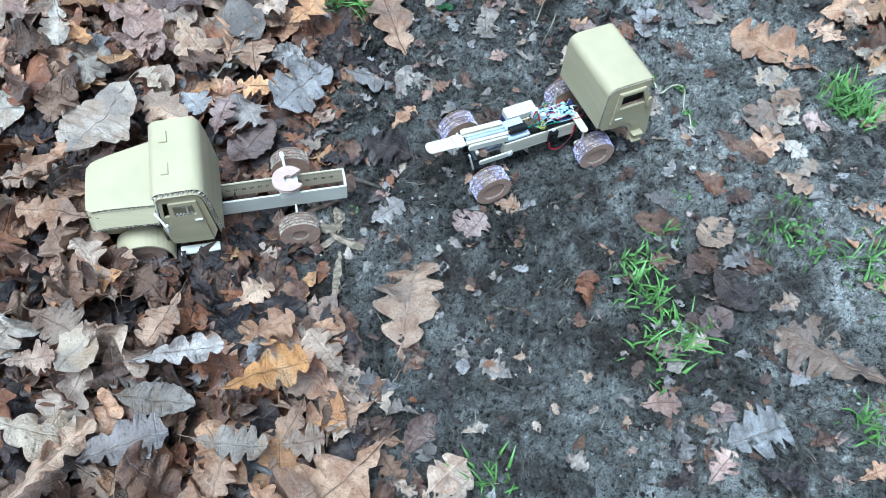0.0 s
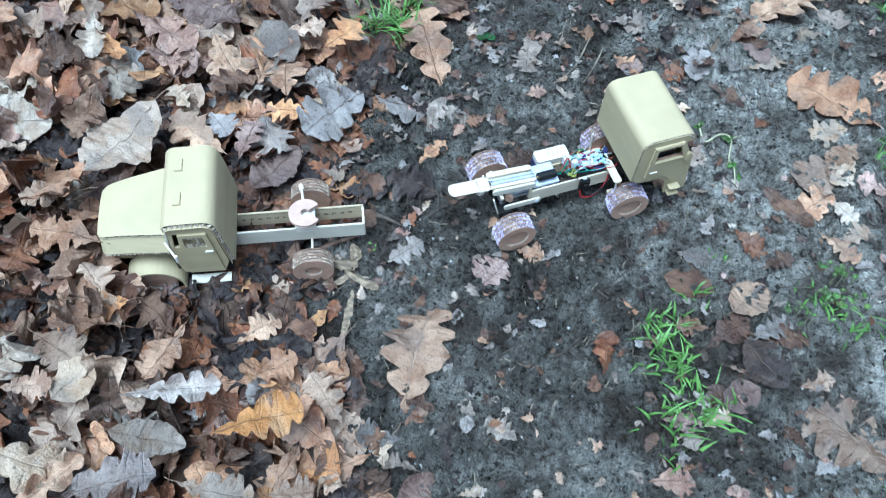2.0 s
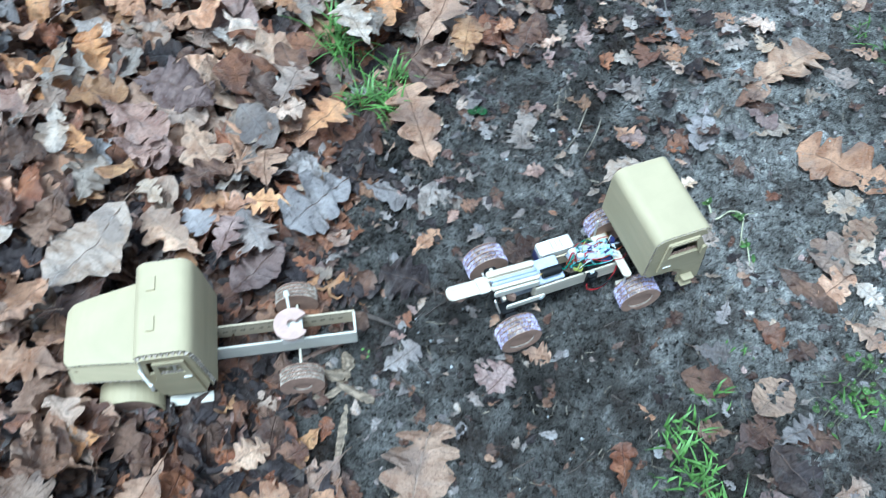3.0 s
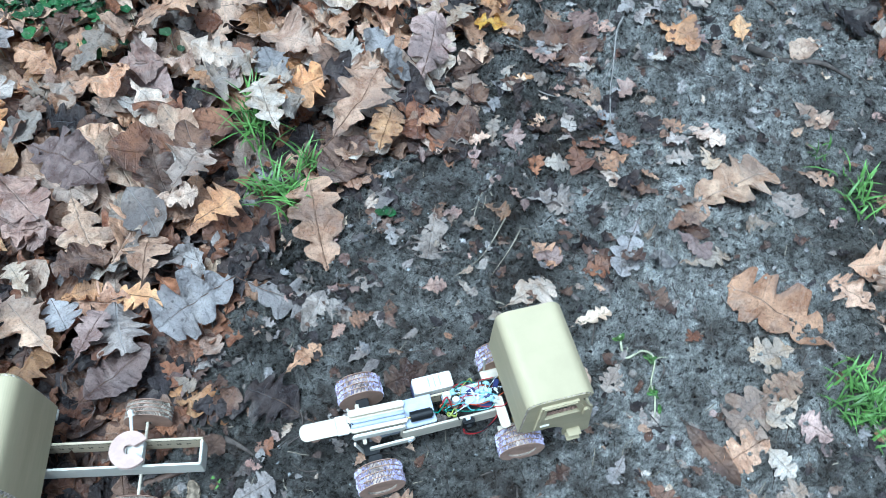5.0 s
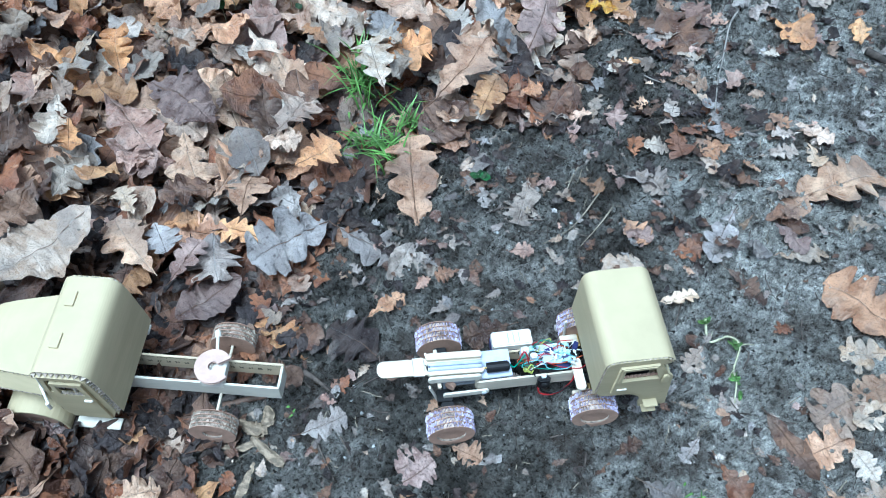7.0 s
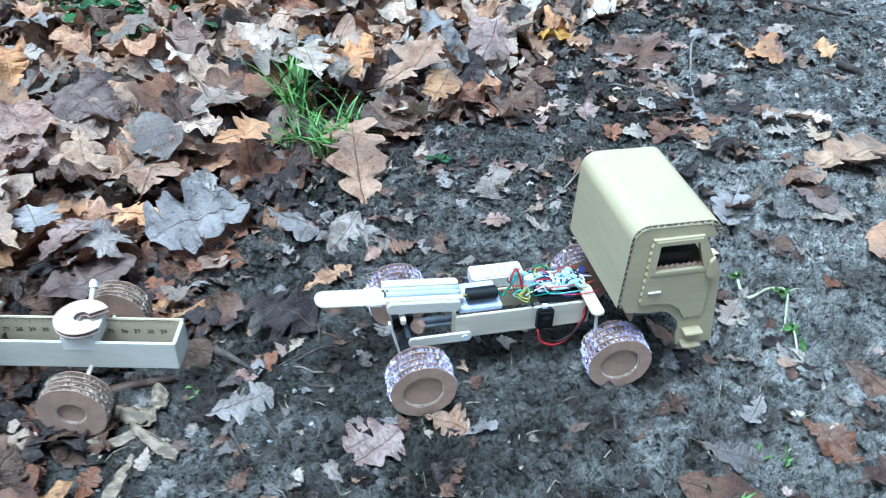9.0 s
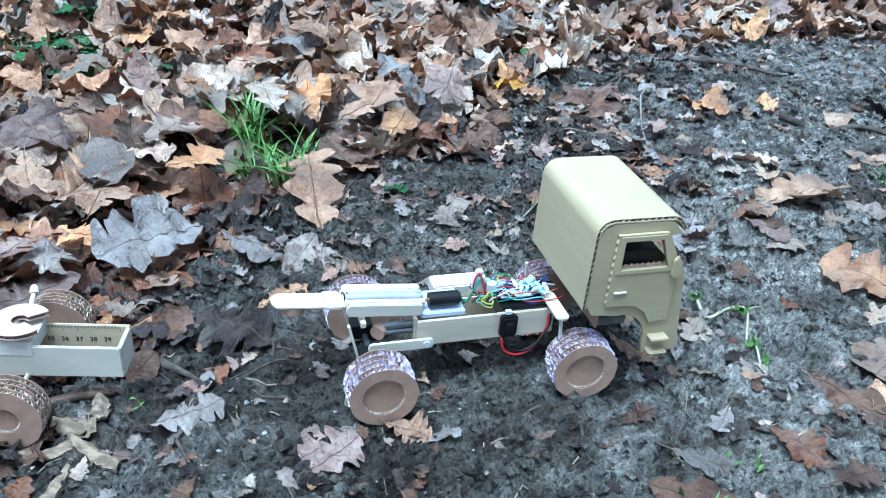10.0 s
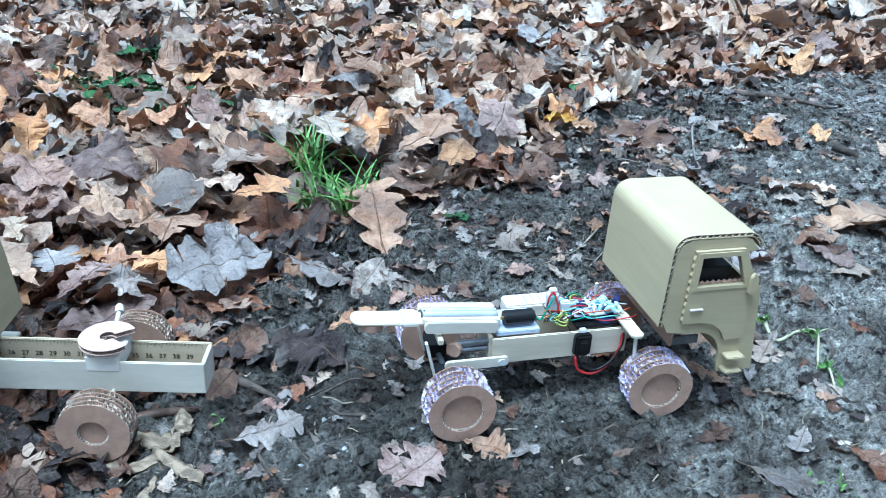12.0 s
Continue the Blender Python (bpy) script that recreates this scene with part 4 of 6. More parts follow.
def scatter(name, blades, count, area, sizes, seed, dense, lift, tilt, mats, share, keep=None, flat=1.0, single=None, curl=0.55, shade_share=None):
    """Leaves strewn over an area, joined; dense(x, y) gives the chance that a place holds one."""
    rng = np.random.RandomState(seed)
    x = area[0] + (area[1] - area[0]) * rng.rand(count)
    y = area[2] + (area[3] - area[2]) * rng.rand(count)
    ok = rng.rand(count) < dense(x, y)
    layer = rng.rand(count)
    for px, py, pl in PLACED:
        ok &= ~((np.hypot(x - px, y - py) < pl * 0.50) & (layer > 0.6))
    if keep is not None:
        ok &= keep(x, y, layer)
    x, y, layer = x[ok], y[ok], layer[ok]
    z = ground_z(x, y) + lift(x, y, layer)
    rows, cols = blades[0][0].shape[:2]
    f0 = leaf_faces(rows, cols)
    cos_, faces, uvs, idx = [], [], [], []
    which = rng.randint(0, len(blades), len(x))
    colour = rng.choice(len(share), len(x), p=np.array(share) / sum(share))
    # Low layers take darker leaf colours as painted gap shade, more so in front.
    if shade_share is not None:
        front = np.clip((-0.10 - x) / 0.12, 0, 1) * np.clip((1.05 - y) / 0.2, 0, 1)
        colour = np.where(layer < 0.30 + 0.28 * front, rng.choice(len(share), len(x), p=np.array(shade_share) / sum(shade_share)), colour)
    steep = tilt * (1 + 1.5 * np.clip((-0.12 - x) / 0.15, 0, 1) * np.clip((0.80 - y) / 0.15, 0, 1))
    size = sizes[0] + (sizes[1] - sizes[0]) * rng.beta(2, 2.2, len(x))
    loose, top = [], np.zeros(len(x), bool)
    if single is not None:
        near = np.where(single(x, y))[0]
        top[near[np.argsort(-layer[near])][:300]] = True
    kept = 0
    for k in range(len(x)):
        if top[k]:
            lean = (math.degrees(rng.normal(0, steep[k])), math.degrees(rng.normal(0, steep[k])), rng.rand() * 360)
            loose.append((which[k] % 12, (0.7, 1.15, -0.9)[rng.randint(3)], LITTER_COLOURS[colour[k]], pose(x[k], y[k], z[k], *lean) @ Matrix.Scale(size[k], 4)))
            continue
        p, uv = blades[which[k]]
        rot = Euler((rng.normal(0, steep[k]), rng.normal(0, steep[k]), rng.rand() * 6.2832)).to_matrix()
        q = p.reshape(-1, 3) * [1, 0.9, flat * (0.6 + 1.1 * rng.rand()) * (1 if rng.rand() < 0.6 else -1)]
        if rng.rand() < curl:
            q = roll_up(q, 0.18 + 0.5 * rng.rand(), rng.rand() * 0.9 - 0.45, 1 if rng.rand() < 0.7 else -1)
        q = q @ np.array(rot).T * size[k]
        cos_.append(q + [x[k], y[k], z[k]])
        faces.append(f0 + kept * rows * cols)
        kept += 1
        uvs.append(uv.reshape(-1, 2))
        idx.append(np.full(len(f0), colour[k]))
    me = quads(name, np.vstack(cos_), np.vstack(faces), mats, np.concatenate(idx), np.vstack(uvs))
    bed = new(name, me)
    for shape, bend, col, m in loose:
        ob = new("leaf", leaf_mesh(shape, bend, col))
        ob.parent = bed
        ob.matrix_local = m
    return bed


def clear_of_trucks(x, y, layer):
    cab, back = in_left_truck(x, y, 0.012)
    wide_cab, wide_back = in_left_truck(x, y, 0.042)
    thin = (x < -0.16) & (y < 0.7) & (layer > 0.72) & (smooth_noise(x, y, 0.021, 71) < 0.5)
    ok = ~thin & ~(cab & (layer > 0.2)) & ~(back & (layer > 0.2)) & ~(wide_back & (layer > 0.45)) & ~(wide_cab & (layer > 0.75))
    for gx, gy, gr in ((-0.15, 1.10, 0.05), (-0.13, 1.04, 0.055), (-0.10, 0.98, 0.055), (-0.07, 0.93, 0.045)):
        ok &= ~((np.hypot(x - gx, y - gy) < gr) & (layer > 0.3))
    return ok


leaf_mats = [LEAF[c] for c in LITTER_COLOURS]
# The last share list darkens the lower leaves, standing in for shade between them.
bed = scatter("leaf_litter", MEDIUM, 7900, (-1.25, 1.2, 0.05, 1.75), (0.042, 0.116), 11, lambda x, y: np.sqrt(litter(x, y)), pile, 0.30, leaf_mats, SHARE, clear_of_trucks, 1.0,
              lambda x, y: (x > -0.42) & (x < 0.05) & (y > 0.38) & (y < 1.12), shade_share=[0.05, 0.03, 0.01, 0.08, 0.01, 0.26, 0.32, 0.20, 0.04])
tagged(bed, "deep litter of curled brown, grey and orange oak leaves", "leaf litter", kind="stuff")
far = scatter("far_leaf_litter", COARSE, 9800, (-2.2, 2.6, 1.7, 4.2), (0.05, 0.12), 12, lambda x, y: litter(x, y), pile, 0.26, leaf_mats, [0.16, 0.25, 0.24, 0.10, 0.05, 0.05, 0.04, 0.01, 0.10], None, 0.9, shade_share=[0.06, 0.04, 0.02, 0.08, 0.01, 0.27, 0.32, 0.16, 0.04])
tagged(far, "leaf litter of brown oak leaves under the trees", "leaf litter", kind="stuff")
# Bottom leaves, mostly brown and black: their colour paints the shade in the gaps.
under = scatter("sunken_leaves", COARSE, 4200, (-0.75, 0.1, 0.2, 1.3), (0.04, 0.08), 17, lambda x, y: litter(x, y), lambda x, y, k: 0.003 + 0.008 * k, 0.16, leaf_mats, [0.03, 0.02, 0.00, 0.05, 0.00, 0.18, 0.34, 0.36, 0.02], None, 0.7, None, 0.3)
tagged(under, "brown leaves pressed under the loose litter, darkened as shade in its gaps", "leaf litter", kind="stuff")


WOOD = [leaf_blade(k, 8, 3, 40 + i, 0.1) for i, k in enumerate(STREWN)]


def wood_floor(x, y):
    """Leaves all over the wood's floor, thinning out far off, with the bare path through it."""
    seen = ((x > -1.25) & (x < 1.2) & (y > 0.05) & (y < 1.75)) | ((x > -2.2) & (x < 2.6) & (y > 1.7) & (y < 4.2))
    bare = np.exp(-((x - 0.32 - 0.25 * np.sin(y * 0.8)) / 0.33) ** 2) * (y < 0.6)
    return np.where(seen, 0, (1 - bare) * np.exp(-(np.hypot(x - 0.2, y - 1.4) / 3.6) ** 4))


floor = scatter("woodland_litter", WOOD, 24000, (-4.6, 5.0, -3.2, 6.2), (0.08, 0.16), 18, wood_floor, lambda x, y, k: 0.01 + 0.05 * k, 0.35, leaf_mats, SHARE, None, 1.0)
tagged(floor, "brown oak leaves all over the wood's floor", "leaf litter", kind="stuff")


def path_edge(x, y):
    """Leaves thin out from the litter's edge over the path, and lie in loose drifts on it."""
    out = np.asarray(x) - np.interp(y, EDGE_Y, EDGE_X)
    rim = np.exp(-(np.clip(out, 0, 9) / 0.10) ** 2) * 0.8
    drift = np.clip((smooth_noise(x, y, 0.17, 41) - 0.55) * 2.4, 0, 0.40) * (np.hypot(np.asarray(x) - 0.16, np.asarray(y) - 0.72) > 0.15)
    between = 1 - 0.93 * ((np.asarray(x) > -0.10) & (np.asarray(y) < 0.78) & (np.asarray(y) > 0.5) & (np.asarray(x) < 0.28))
    return (1 - litter(x, y)) * np.maximum(rim, drift) * between


edge = scatter("edge_litter", MEDIUM, 2500, (-0.2, 1.0, 0.2, 2.0), (0.018, 0.064), 14, path_edge, lambda x, y, k: 0.004 + k * 0.006, 0.21, leaf_mats, [0.07, 0.12, 0.05, 0.24, 0.01, 0.03, 0.20, 0.16, 0.12], clear_of_trucks, 0.9, None, 0.4)
tagged(edge, "thin scatter of torn brown leaves along the path's edge", "leaf litter", kind="stuff")
decayed = scatter("decayed_leaves", MEDIUM, 1500, (-0.12, 0.62, 0.70, 1.62), (0.012, 0.042), 19, lambda x, y: (1 - litter(x, y)) * (smooth_noise(x, y, 0.09, 45) > 0.5) * np.clip(1.15 - 2.2 * (x - np.interp(y, EDGE_Y, EDGE_X)), 0.05, 1),
                  lambda x, y, k: 0.002 + k * 0.003, 0.22, leaf_mats, [0.02, 0.05, 0.03, 0.30, 0.00, 0.02, 0.16, 0.38, 0.04], clear_of_trucks, 0.9, None, 0.5)
tagged(decayed, "decayed grey and black leaf remains stuck in the mud", "leaf remains", kind="stuff")
bits = scatter("leaf_fragments", COARSE, 5500, (-0.3, 1.1, 0.1, 2.1), (0.004, 0.030), 13, lambda x, y: (1 - litter(x, y)) * (0.25 + 0.75 * (smooth_noise(x, y, 0.11, 21) > 0.5)),
                  lambda x, y, k: 0.002 + k * 0.002, 0.16, leaf_mats, [0.03, 0.06, 0.04, 0.34, 0.00, 0.01, 0.22, 0.22, 0.08], None, 0.6)
tagged(bits, "crumbled leaf fragments trodden into the mud", "leaf fragments", kind="stuff")


# ---- wheels of corrugated card ----
def ring_ribbon(r0, r1, ys, n, uneven=0.0, seed=1):
    """Flutes round a wheel: a strip that zigzags between two heights, from radius r0 to r1, more or less worn."""
    rng = random.Random(seed)
    bm = bmesh.new()
    rows = []
    for i in range(n):
        a = 2 * math.pi * (i + uneven * rng.uniform(-0.6, 0.6)) / n
        y = ys[i % 2] + uneven * rng.uniform(-0.0006, 0.0006)
        out = r1 + uneven * rng.uniform(-0.0011, 0.0006)
        rows.append([bm.verts.new((r * math.cos(a), y, r * math.sin(a))) for r in (r0, out)])
    for i in range(n):
        a, b = rows[i], rows[(i + 1) % n]
        bm.faces.new((a[0], a[1], b[1], b[0]))
    return bm


def disc(r, y0, y1, hole=0.0, n=48):
    """A card disc, or ring, across the y axis."""
    rag = lambda a: r + 0.00022 * math.sin(7 * a + 900 * y0) + 0.00018 * math.sin(17 * a + 2000 * y1)
    out = [(rag(2 * math.pi * i / n) * math.cos(2 * math.pi * i / n), rag(2 * math.pi * i / n) * math.sin(2 * math.pi * i / n)) for i in range(n)]
    inn = [(hole * math.cos(2 * math.pi * i / n), hole * math.sin(2 * math.pi * i / n)) for i in range(n)] if hole else None
    return slab(out, y0, y1, inn)


def card_wheel(parent, x, y, z, side, r, width, layers, hub_r, turn=0.0, tread=None, flutes=44):
    """A wheel glued up of card discs; side -1 shows its face towards -y."""
    w = new("wheel")
    w.parent = parent
    w.matrix_local = pose(x, y, z, 0, 0, turn + (180 if side > 0 else 0))
    step = width / layers
    ringm = disc(r, -0.0005, 0.0, hub_r)
    for k in range(1, layers):
        ringm = merge(ringm, disc(r - 0.0003 * (k % 2), k * step - 0.0003, k * step + 0.0003, n=40))
    tyre = part("tyre", disc(r - 0.0022, 0.0006, width - 0.0006, hub_r, 40), TYRE, w, "stacked corrugated card tread")
    for k in range(layers):
        part("fluting", ring_ribbon(r - 0.0045, r + (0.0006 if tread else -0.0002) + 0.0003 * (k % 2), (k * step + 0.0005, (k + 1) * step - 0.0005), flutes * 2, 1.0, 7 * k + int(1000 * (x + 2 * y + 1))), tread or FLUTE, w)
    part("rim", merge(ringm, disc(r, width, width + 0.0005, 0.004)), KRAFT, w, "brown card face ring")
    part("hub_edge", ring_ribbon(hub_r - 0.0009, hub_r + 0.0002, (0.0003, 0.0021), 52), FLUTE, w, "torn pale flutes round the hub")
    part("hub", disc(hub_r + 0.0003, 0.0024, 0.0032), KRAFT, w, "recessed brown card hub")
    return w


# ---- bonneted card truck with a ruler chassis ----
def bonnet_truck():
    t = thing("toy_truck", "khaki cardboard model truck with a long bonnet and bare ruler chassis", "toy truck", m=pose(CAR_X, CAR_Y, -0.0125, 0, 0, CAR_A))
    # chassis: two rulers on edge and an end piece
    near = part("chassis_rail", box(-0.215, 0.0665, -0.0148, -0.0122, 0.026, 0.052), WHITE, t, "white painted wooden rail")
    ruler = part("chassis_rail", box(-0.215, 0.0665, 0.0122, 0.0148, 0.026, 0.052), RULER, t, "wooden ruler with a centimetre scale inside")
    part("end_piece", box(0.0640, 0.0668, -0.0121, 0.0121, 0.026, 0.0516), WHITE, t, "white end piece")
    for k in range(20, 40):
        cu = bpy.data.curves.new("numeral", "FONT")
        cu.body, cu.size, cu.align_x, cu.extrude = str(k), 0.0056, "CENTER", 0.00008
        tmp = bpy.data.objects.new("tmp", cu)
        me = bpy.data.meshes.new_from_object(tmp)
        bpy.data.objects.remove(tmp)
        me.name = "numeral"
        me.materials.clear()
        me.materials.append(INK)
        ob = new("numeral", me)
        ob.parent = ruler
        ob.matrix_local = pose(0.0493 - (39 - k) * 0.0101, 0.01205, 0.0376, 90, 0, 0)
    marks = None
    for k in range(0, 210):
        h = 0.0046 if k % 10 == 0 else 0.0034 if k % 5 == 0 else 0.0022
        x = 0.0593 - k * 0.00101
        b = box(x - 0.00009, x + 0.00009, 0.01198, 0.0122, 0.0515 - h, 0.0515, 0)
        me = bpy.data.meshes.new("tmp")
        b.to_mesh(me)
        b.free()
        marks = marks or bmesh.new()
        marks.from_mesh(me)
        bpy.data.meshes.remove(me)
    part("scale_marks", marks, INK, ruler, "fine black scale marks")
    # rear axle, coupling
    part("axle", rod((0, -0.056, 0.027), (0, 0.056, 0.027), 0.0016), BIRCH, t, "wooden skewer axle")
    part("brace", rod((-0.006, 0.012, 0.052), (-0.008, 0.0385, 0.0630), 0.0018), PAPER, t, "white stick brace")
    part("brace_knob", merge(rod((-0.0075, 0.0365, 0.0618), (-0.0086, 0.0410, 0.0645), 0.0034, 16, 0.0030), rod((-0.0086, 0.0410, 0.0645), (-0.0090, 0.0425, 0.0654), 0.0030, 16, 0.0015)), PAPER, t, "white knob at the brace's end")
    part("pedestal", merge(box(-0.0175, 0.0070, -0.0152, 0.0152, 0.044, 0.0560), box(-0.0170, -0.0085, -0.0090, 0.0090, 0.0555, 0.0606)), PAPER, t, "white paper coupling block")
    a0, n = 33, 36
    arc = [(radians(a0 + (360 - 2 * a0) * i / n)) for i in range(n + 1)]
    out = [(-0.0047 + 0.0198 * math.cos(a), 0.0198 * math.sin(a)) for a in arc]
    inn = [(-0.0047 + 0.0052 * math.cos(a), 0.0052 * math.sin(a)) for a in arc[::-1]]
    plate = part("coupling_plate", merge(slab(out + inn, 0.0606, 0.0611, plane="xy"), slab(out + inn, 0.0641, 0.0646, plane="xy")), PINK, t, "round pinkish card plate with a wedge notch")
    bm = bmesh.new()
    rim = [(Vector((-0.0047, 0)) + 0.0192 * Vector((math.cos(a), math.sin(a)))) for a in [arc[0] + (arc[-1] - arc[0]) * i / 70 for i in range(71)]]
    vs = [(bm.verts.new((p.x, p.y, 0.0611 if i % 2 else 0.0641)), bm.verts.new((p.x * 0.9 - 0.0004, p.y * 0.9, 0.0611 if i % 2 else 0.0641))) for i, p in enumerate(rim)]
    for p, q in zip(vs, vs[1:]):
        bm.faces.new((p[0], p[1], q[1], q[0]))
    part("fluting", bm, FLUTE, plate)
    for s in (-1, 1):
        card_wheel(t, 0, s * 0.0605, 0.025, s, 0.025, 0.0175, 4, 0.0105, 0)
        card_wheel(t, -0.186, s * 0.0605, 0.025, s, 0.024, 0.016, 4, 0.0105, -s * 4)
    # cab shell: roof and back of one bent sheet
    roof = round_path([(-0.153, 0.1315), (-0.149, 0.1372), (-0.104, 0.1385), (-0.0990, 0.117), (-0.0925, 0.0565)], 0.012)
    shell = corrugated("cab_shell", [p - Vector((0, 0.003)) for p in roof], -0.0575, 0.0575, t, label="khaki card roof and back in one bent sheet")
    for y in (-0.026, 0.021):
        part("roof_peg", box(-0.1435, -0.1345, y - 0.002, y + 0.0150, 0.1365, 0.1412, 0.0004), KHAKI, t, "small card strip on the roof")
    for s in (-1, 1):
        y0, y1 = sorted((s * 0.0515, s * 0.0545))
        side = [(-0.151, 0.1300), (-0.107, 0.1340), (-0.102, 0.115), (-0.096, 0.055), (-0.103, 0.036), (-0.150, 0.038), (-0.156, 0.070)]
        hole = [(-0.147, 0.121), (-0.110, 0.121), (-0.110, 0.094), (-0.150, 0.094)]
        part("cab_side", slab(side, y0, y1, hole), KHAKI, t, "khaki card side wall with window opening")
        d0, d1 = sorted((s * 0.0548, s * 0.0575))
        door = part("door", slab([(-0.141, 0.1215), (-0.1095, 0.1215), (-0.1025, 0.040), (-0.143, 0.041), (-0.149, 0.074), (-0.143, 0.092)], d0, d1, [(-0.137, 0.116), (-0.1145, 0.116), (-0.1125, 0.0965), (-0.137, 0.0965)]), KHAKI, t, "khaki card door with a framed window")
        zig = [Vector((x, 0.1138 + (0.0018 if i % 2 else -0.0018))) for i, x in enumerate(np.arange(-0.1365, -0.1140, 0.0021))]
        part("fluting", ribbon(zig, 0, d0, d1, 0.0006), FLUTE, door)
        zig = [Vector((x, 0.0985 + (0.0018 if i % 2 else -0.0018))) for i, x in enumerate(np.arange(-0.1365, -0.1140, 0.0021))]
        part("fluting", ribbon(zig, 0, d0, d1, 0.0006), FLUTE, door)
        part("door_handle", box(-0.1165, -0.1075, *sorted((s * 0.0575, s * 0.0600)), 0.0868, 0.0884), PAPER, door, "white door handle")
        part("window_post", box(-0.1235, -0.1215, y0, y1, 0.0965, 0.116, 0.0002), WHITE, door, "thin window post")
        part("running_board", box(-0.146, -0.0985, *sorted((s * 0.0505, s * 0.063)), 0.0215, 0.0240), WHITE, t, "white running board")
        part("mirror", merge(rod((-0.160, s * 0.050, 0.099), (-0.147, s * 0.069, 0.091), 0.0014, 8), rod((-0.1475, s * 0.0685, 0.086), (-0.1465, s * 0.0690, 0.099), 0.0017, 10)), PAPER, t, "white mirror on a stick")
        part("windscreen_post", rod((-0.1525, s * 0.0525, 0.131), (-0.1575, s * 0.052, 0.088), 0.0014, 8), WHITE, t, "thin white windscreen post")
        # wing and arch
        arch = [Vector((-0.186 + 0.032 * math.cos(a), 0.024 + 0.031 * math.sin(a))) for a in [radians(168 - 175 * i / 16) for i in range(17)]]
        part("wing", ribbon(arch, 0, *sorted((s * 0.036, s * 0.065)), 0.0028), KHAKI, t, "curved khaki card front wing")
        skirt = [(-0.236, 0.050), (-0.156, 0.036), (-0.156, 0.080), (-0.236, 0.074)]
        part("bonnet_side", slab(skirt, *sorted((s * 0.031, s * 0.034))), KHAKI, t, "khaki card bonnet side")
    part("bulkhead", box(-0.158, -0.1555, -0.0515, 0.0515, 0.040, 0.104), HOLLOW_DARK, t, "dark cab bulkhead")
    part("cab_floor", box(-0.155, -0.0975, -0.0515, 0.0515, 0.0525, 0.055), KHAKI, t)
    # bonnet: a curved top sheet that narrows to the front, and its sloping flanks
    def bonnet_edge(u):
        half = 0.0475 - 0.0120 * u - 0.005 * (max(0, u - 0.90) / 0.10) ** 2
        return -0.157 - 0.080 * u, half, 0.1150 - 0.0105 * u - 0.005 * u ** 5

    bm = bmesh.new()
    nu, nv = 14, 12
    grids = []
    for drop in (0.0, 0.0042):
        rows = []
        for i in range(nu + 1):
            x, half, z = bonnet_edge(i / nu)
            rows.append([bm.verts.new((x, half * (2 * j / nv - 1), z - drop - 0.003 * abs(2 * j / nv - 1) ** 3)) for j in range(nv + 1)])
        for a, b in zip(rows, rows[1:]):
            for j in range(nv):
                bm.faces.new((a[j], a[j + 1], b[j + 1], b[j]))
        grids.append(rows)
    rim = [[r[0] for r in g] + g[-1][1:] + [r[-1] for r in g[::-1]][1:] + g[0][-2:0:-1] for g in grids]
    for i in [q for q in range(len(rim[0])) if nu <= q < nu + nv or q >= 2 * nu + nv]:
        k = (i + 1) % len(rim[0])
        bm.faces.new((rim[0][i], rim[0][k], rim[1][k], rim[1][i]))
    hood = part("bonnet", bm, KHAKI, t, "curved khaki card bonnet")
    for s in (-1, 1):
        bm = bmesh.new()
        rows = []
        for i in range(30):
            x, half, z = bonnet_edge(i / 29)
            h = z - 0.0032 - (0.0036 if i % 2 else 0.0002)
            rows.append([bm.verts.new((x, s * (half - q), h)) for q in (0.0002, 0.0045)])
        for p, q in zip(rows, rows[1:]):
            bm.faces.new((p[0], p[1], q[1], q[0]))
        part("fluting", bm, FLUTE, hood, "open corrugated edge")
    for s in (-1, 1):
        bm = bmesh.new()
        lines = [[], [], [], []]
        for i in range(nu + 1):
            x, half, z = bonnet_edge(i / nu)
            for line, dy, dz in zip(lines, (-0.0015, 0.009, 0.0068, -0.0037), (-0.0078, -0.027, -0.028, -0.0088)):
                line.append(bm.verts.new((x, s * (half + dy), z + dz)))
        for p in range(4):
            a, b = lines[p], lines[(p + 1) % 4]
            for i in range(nu):
                bm.faces.new((a[i], a[i + 1], b[i + 1], b[i]))
        bm.faces.new([q[0] for q in lines])
        bm.faces.new([q[-1] for q in lines])
        flank = part("bonnet_flank", bm, KHAKI, t, "khaki card bonnet flank")
        bm = bmesh.new()
        rows = []
        for i in range(34):
            x, half, z = bonnet_edge(i / 33)
            h = z - 0.0275 - (0.0030 if i % 2 else 0.0002)
            rows.append([bm.verts.new((x, s * (half + q), h)) for q in (0.0092, 0.0055)])
        for p, q in zip(rows, rows[1:]):
            bm.faces.new((p[0], p[1], q[1], q[0]))
        part("fluting", bm, FLUTE, flank, "open corrugated edge")
    part("grille", slab([(-0.0235, 0.046), (0.0235, 0.046), (0.0235, 0.092), (-0.0235, 0.097)], 0, 0.003), KHAKI, t, "khaki card nose panel").matrix_local = pose(-0.2345, 0, 0, 0, 0, -90)
    return t


bonnet_truck()


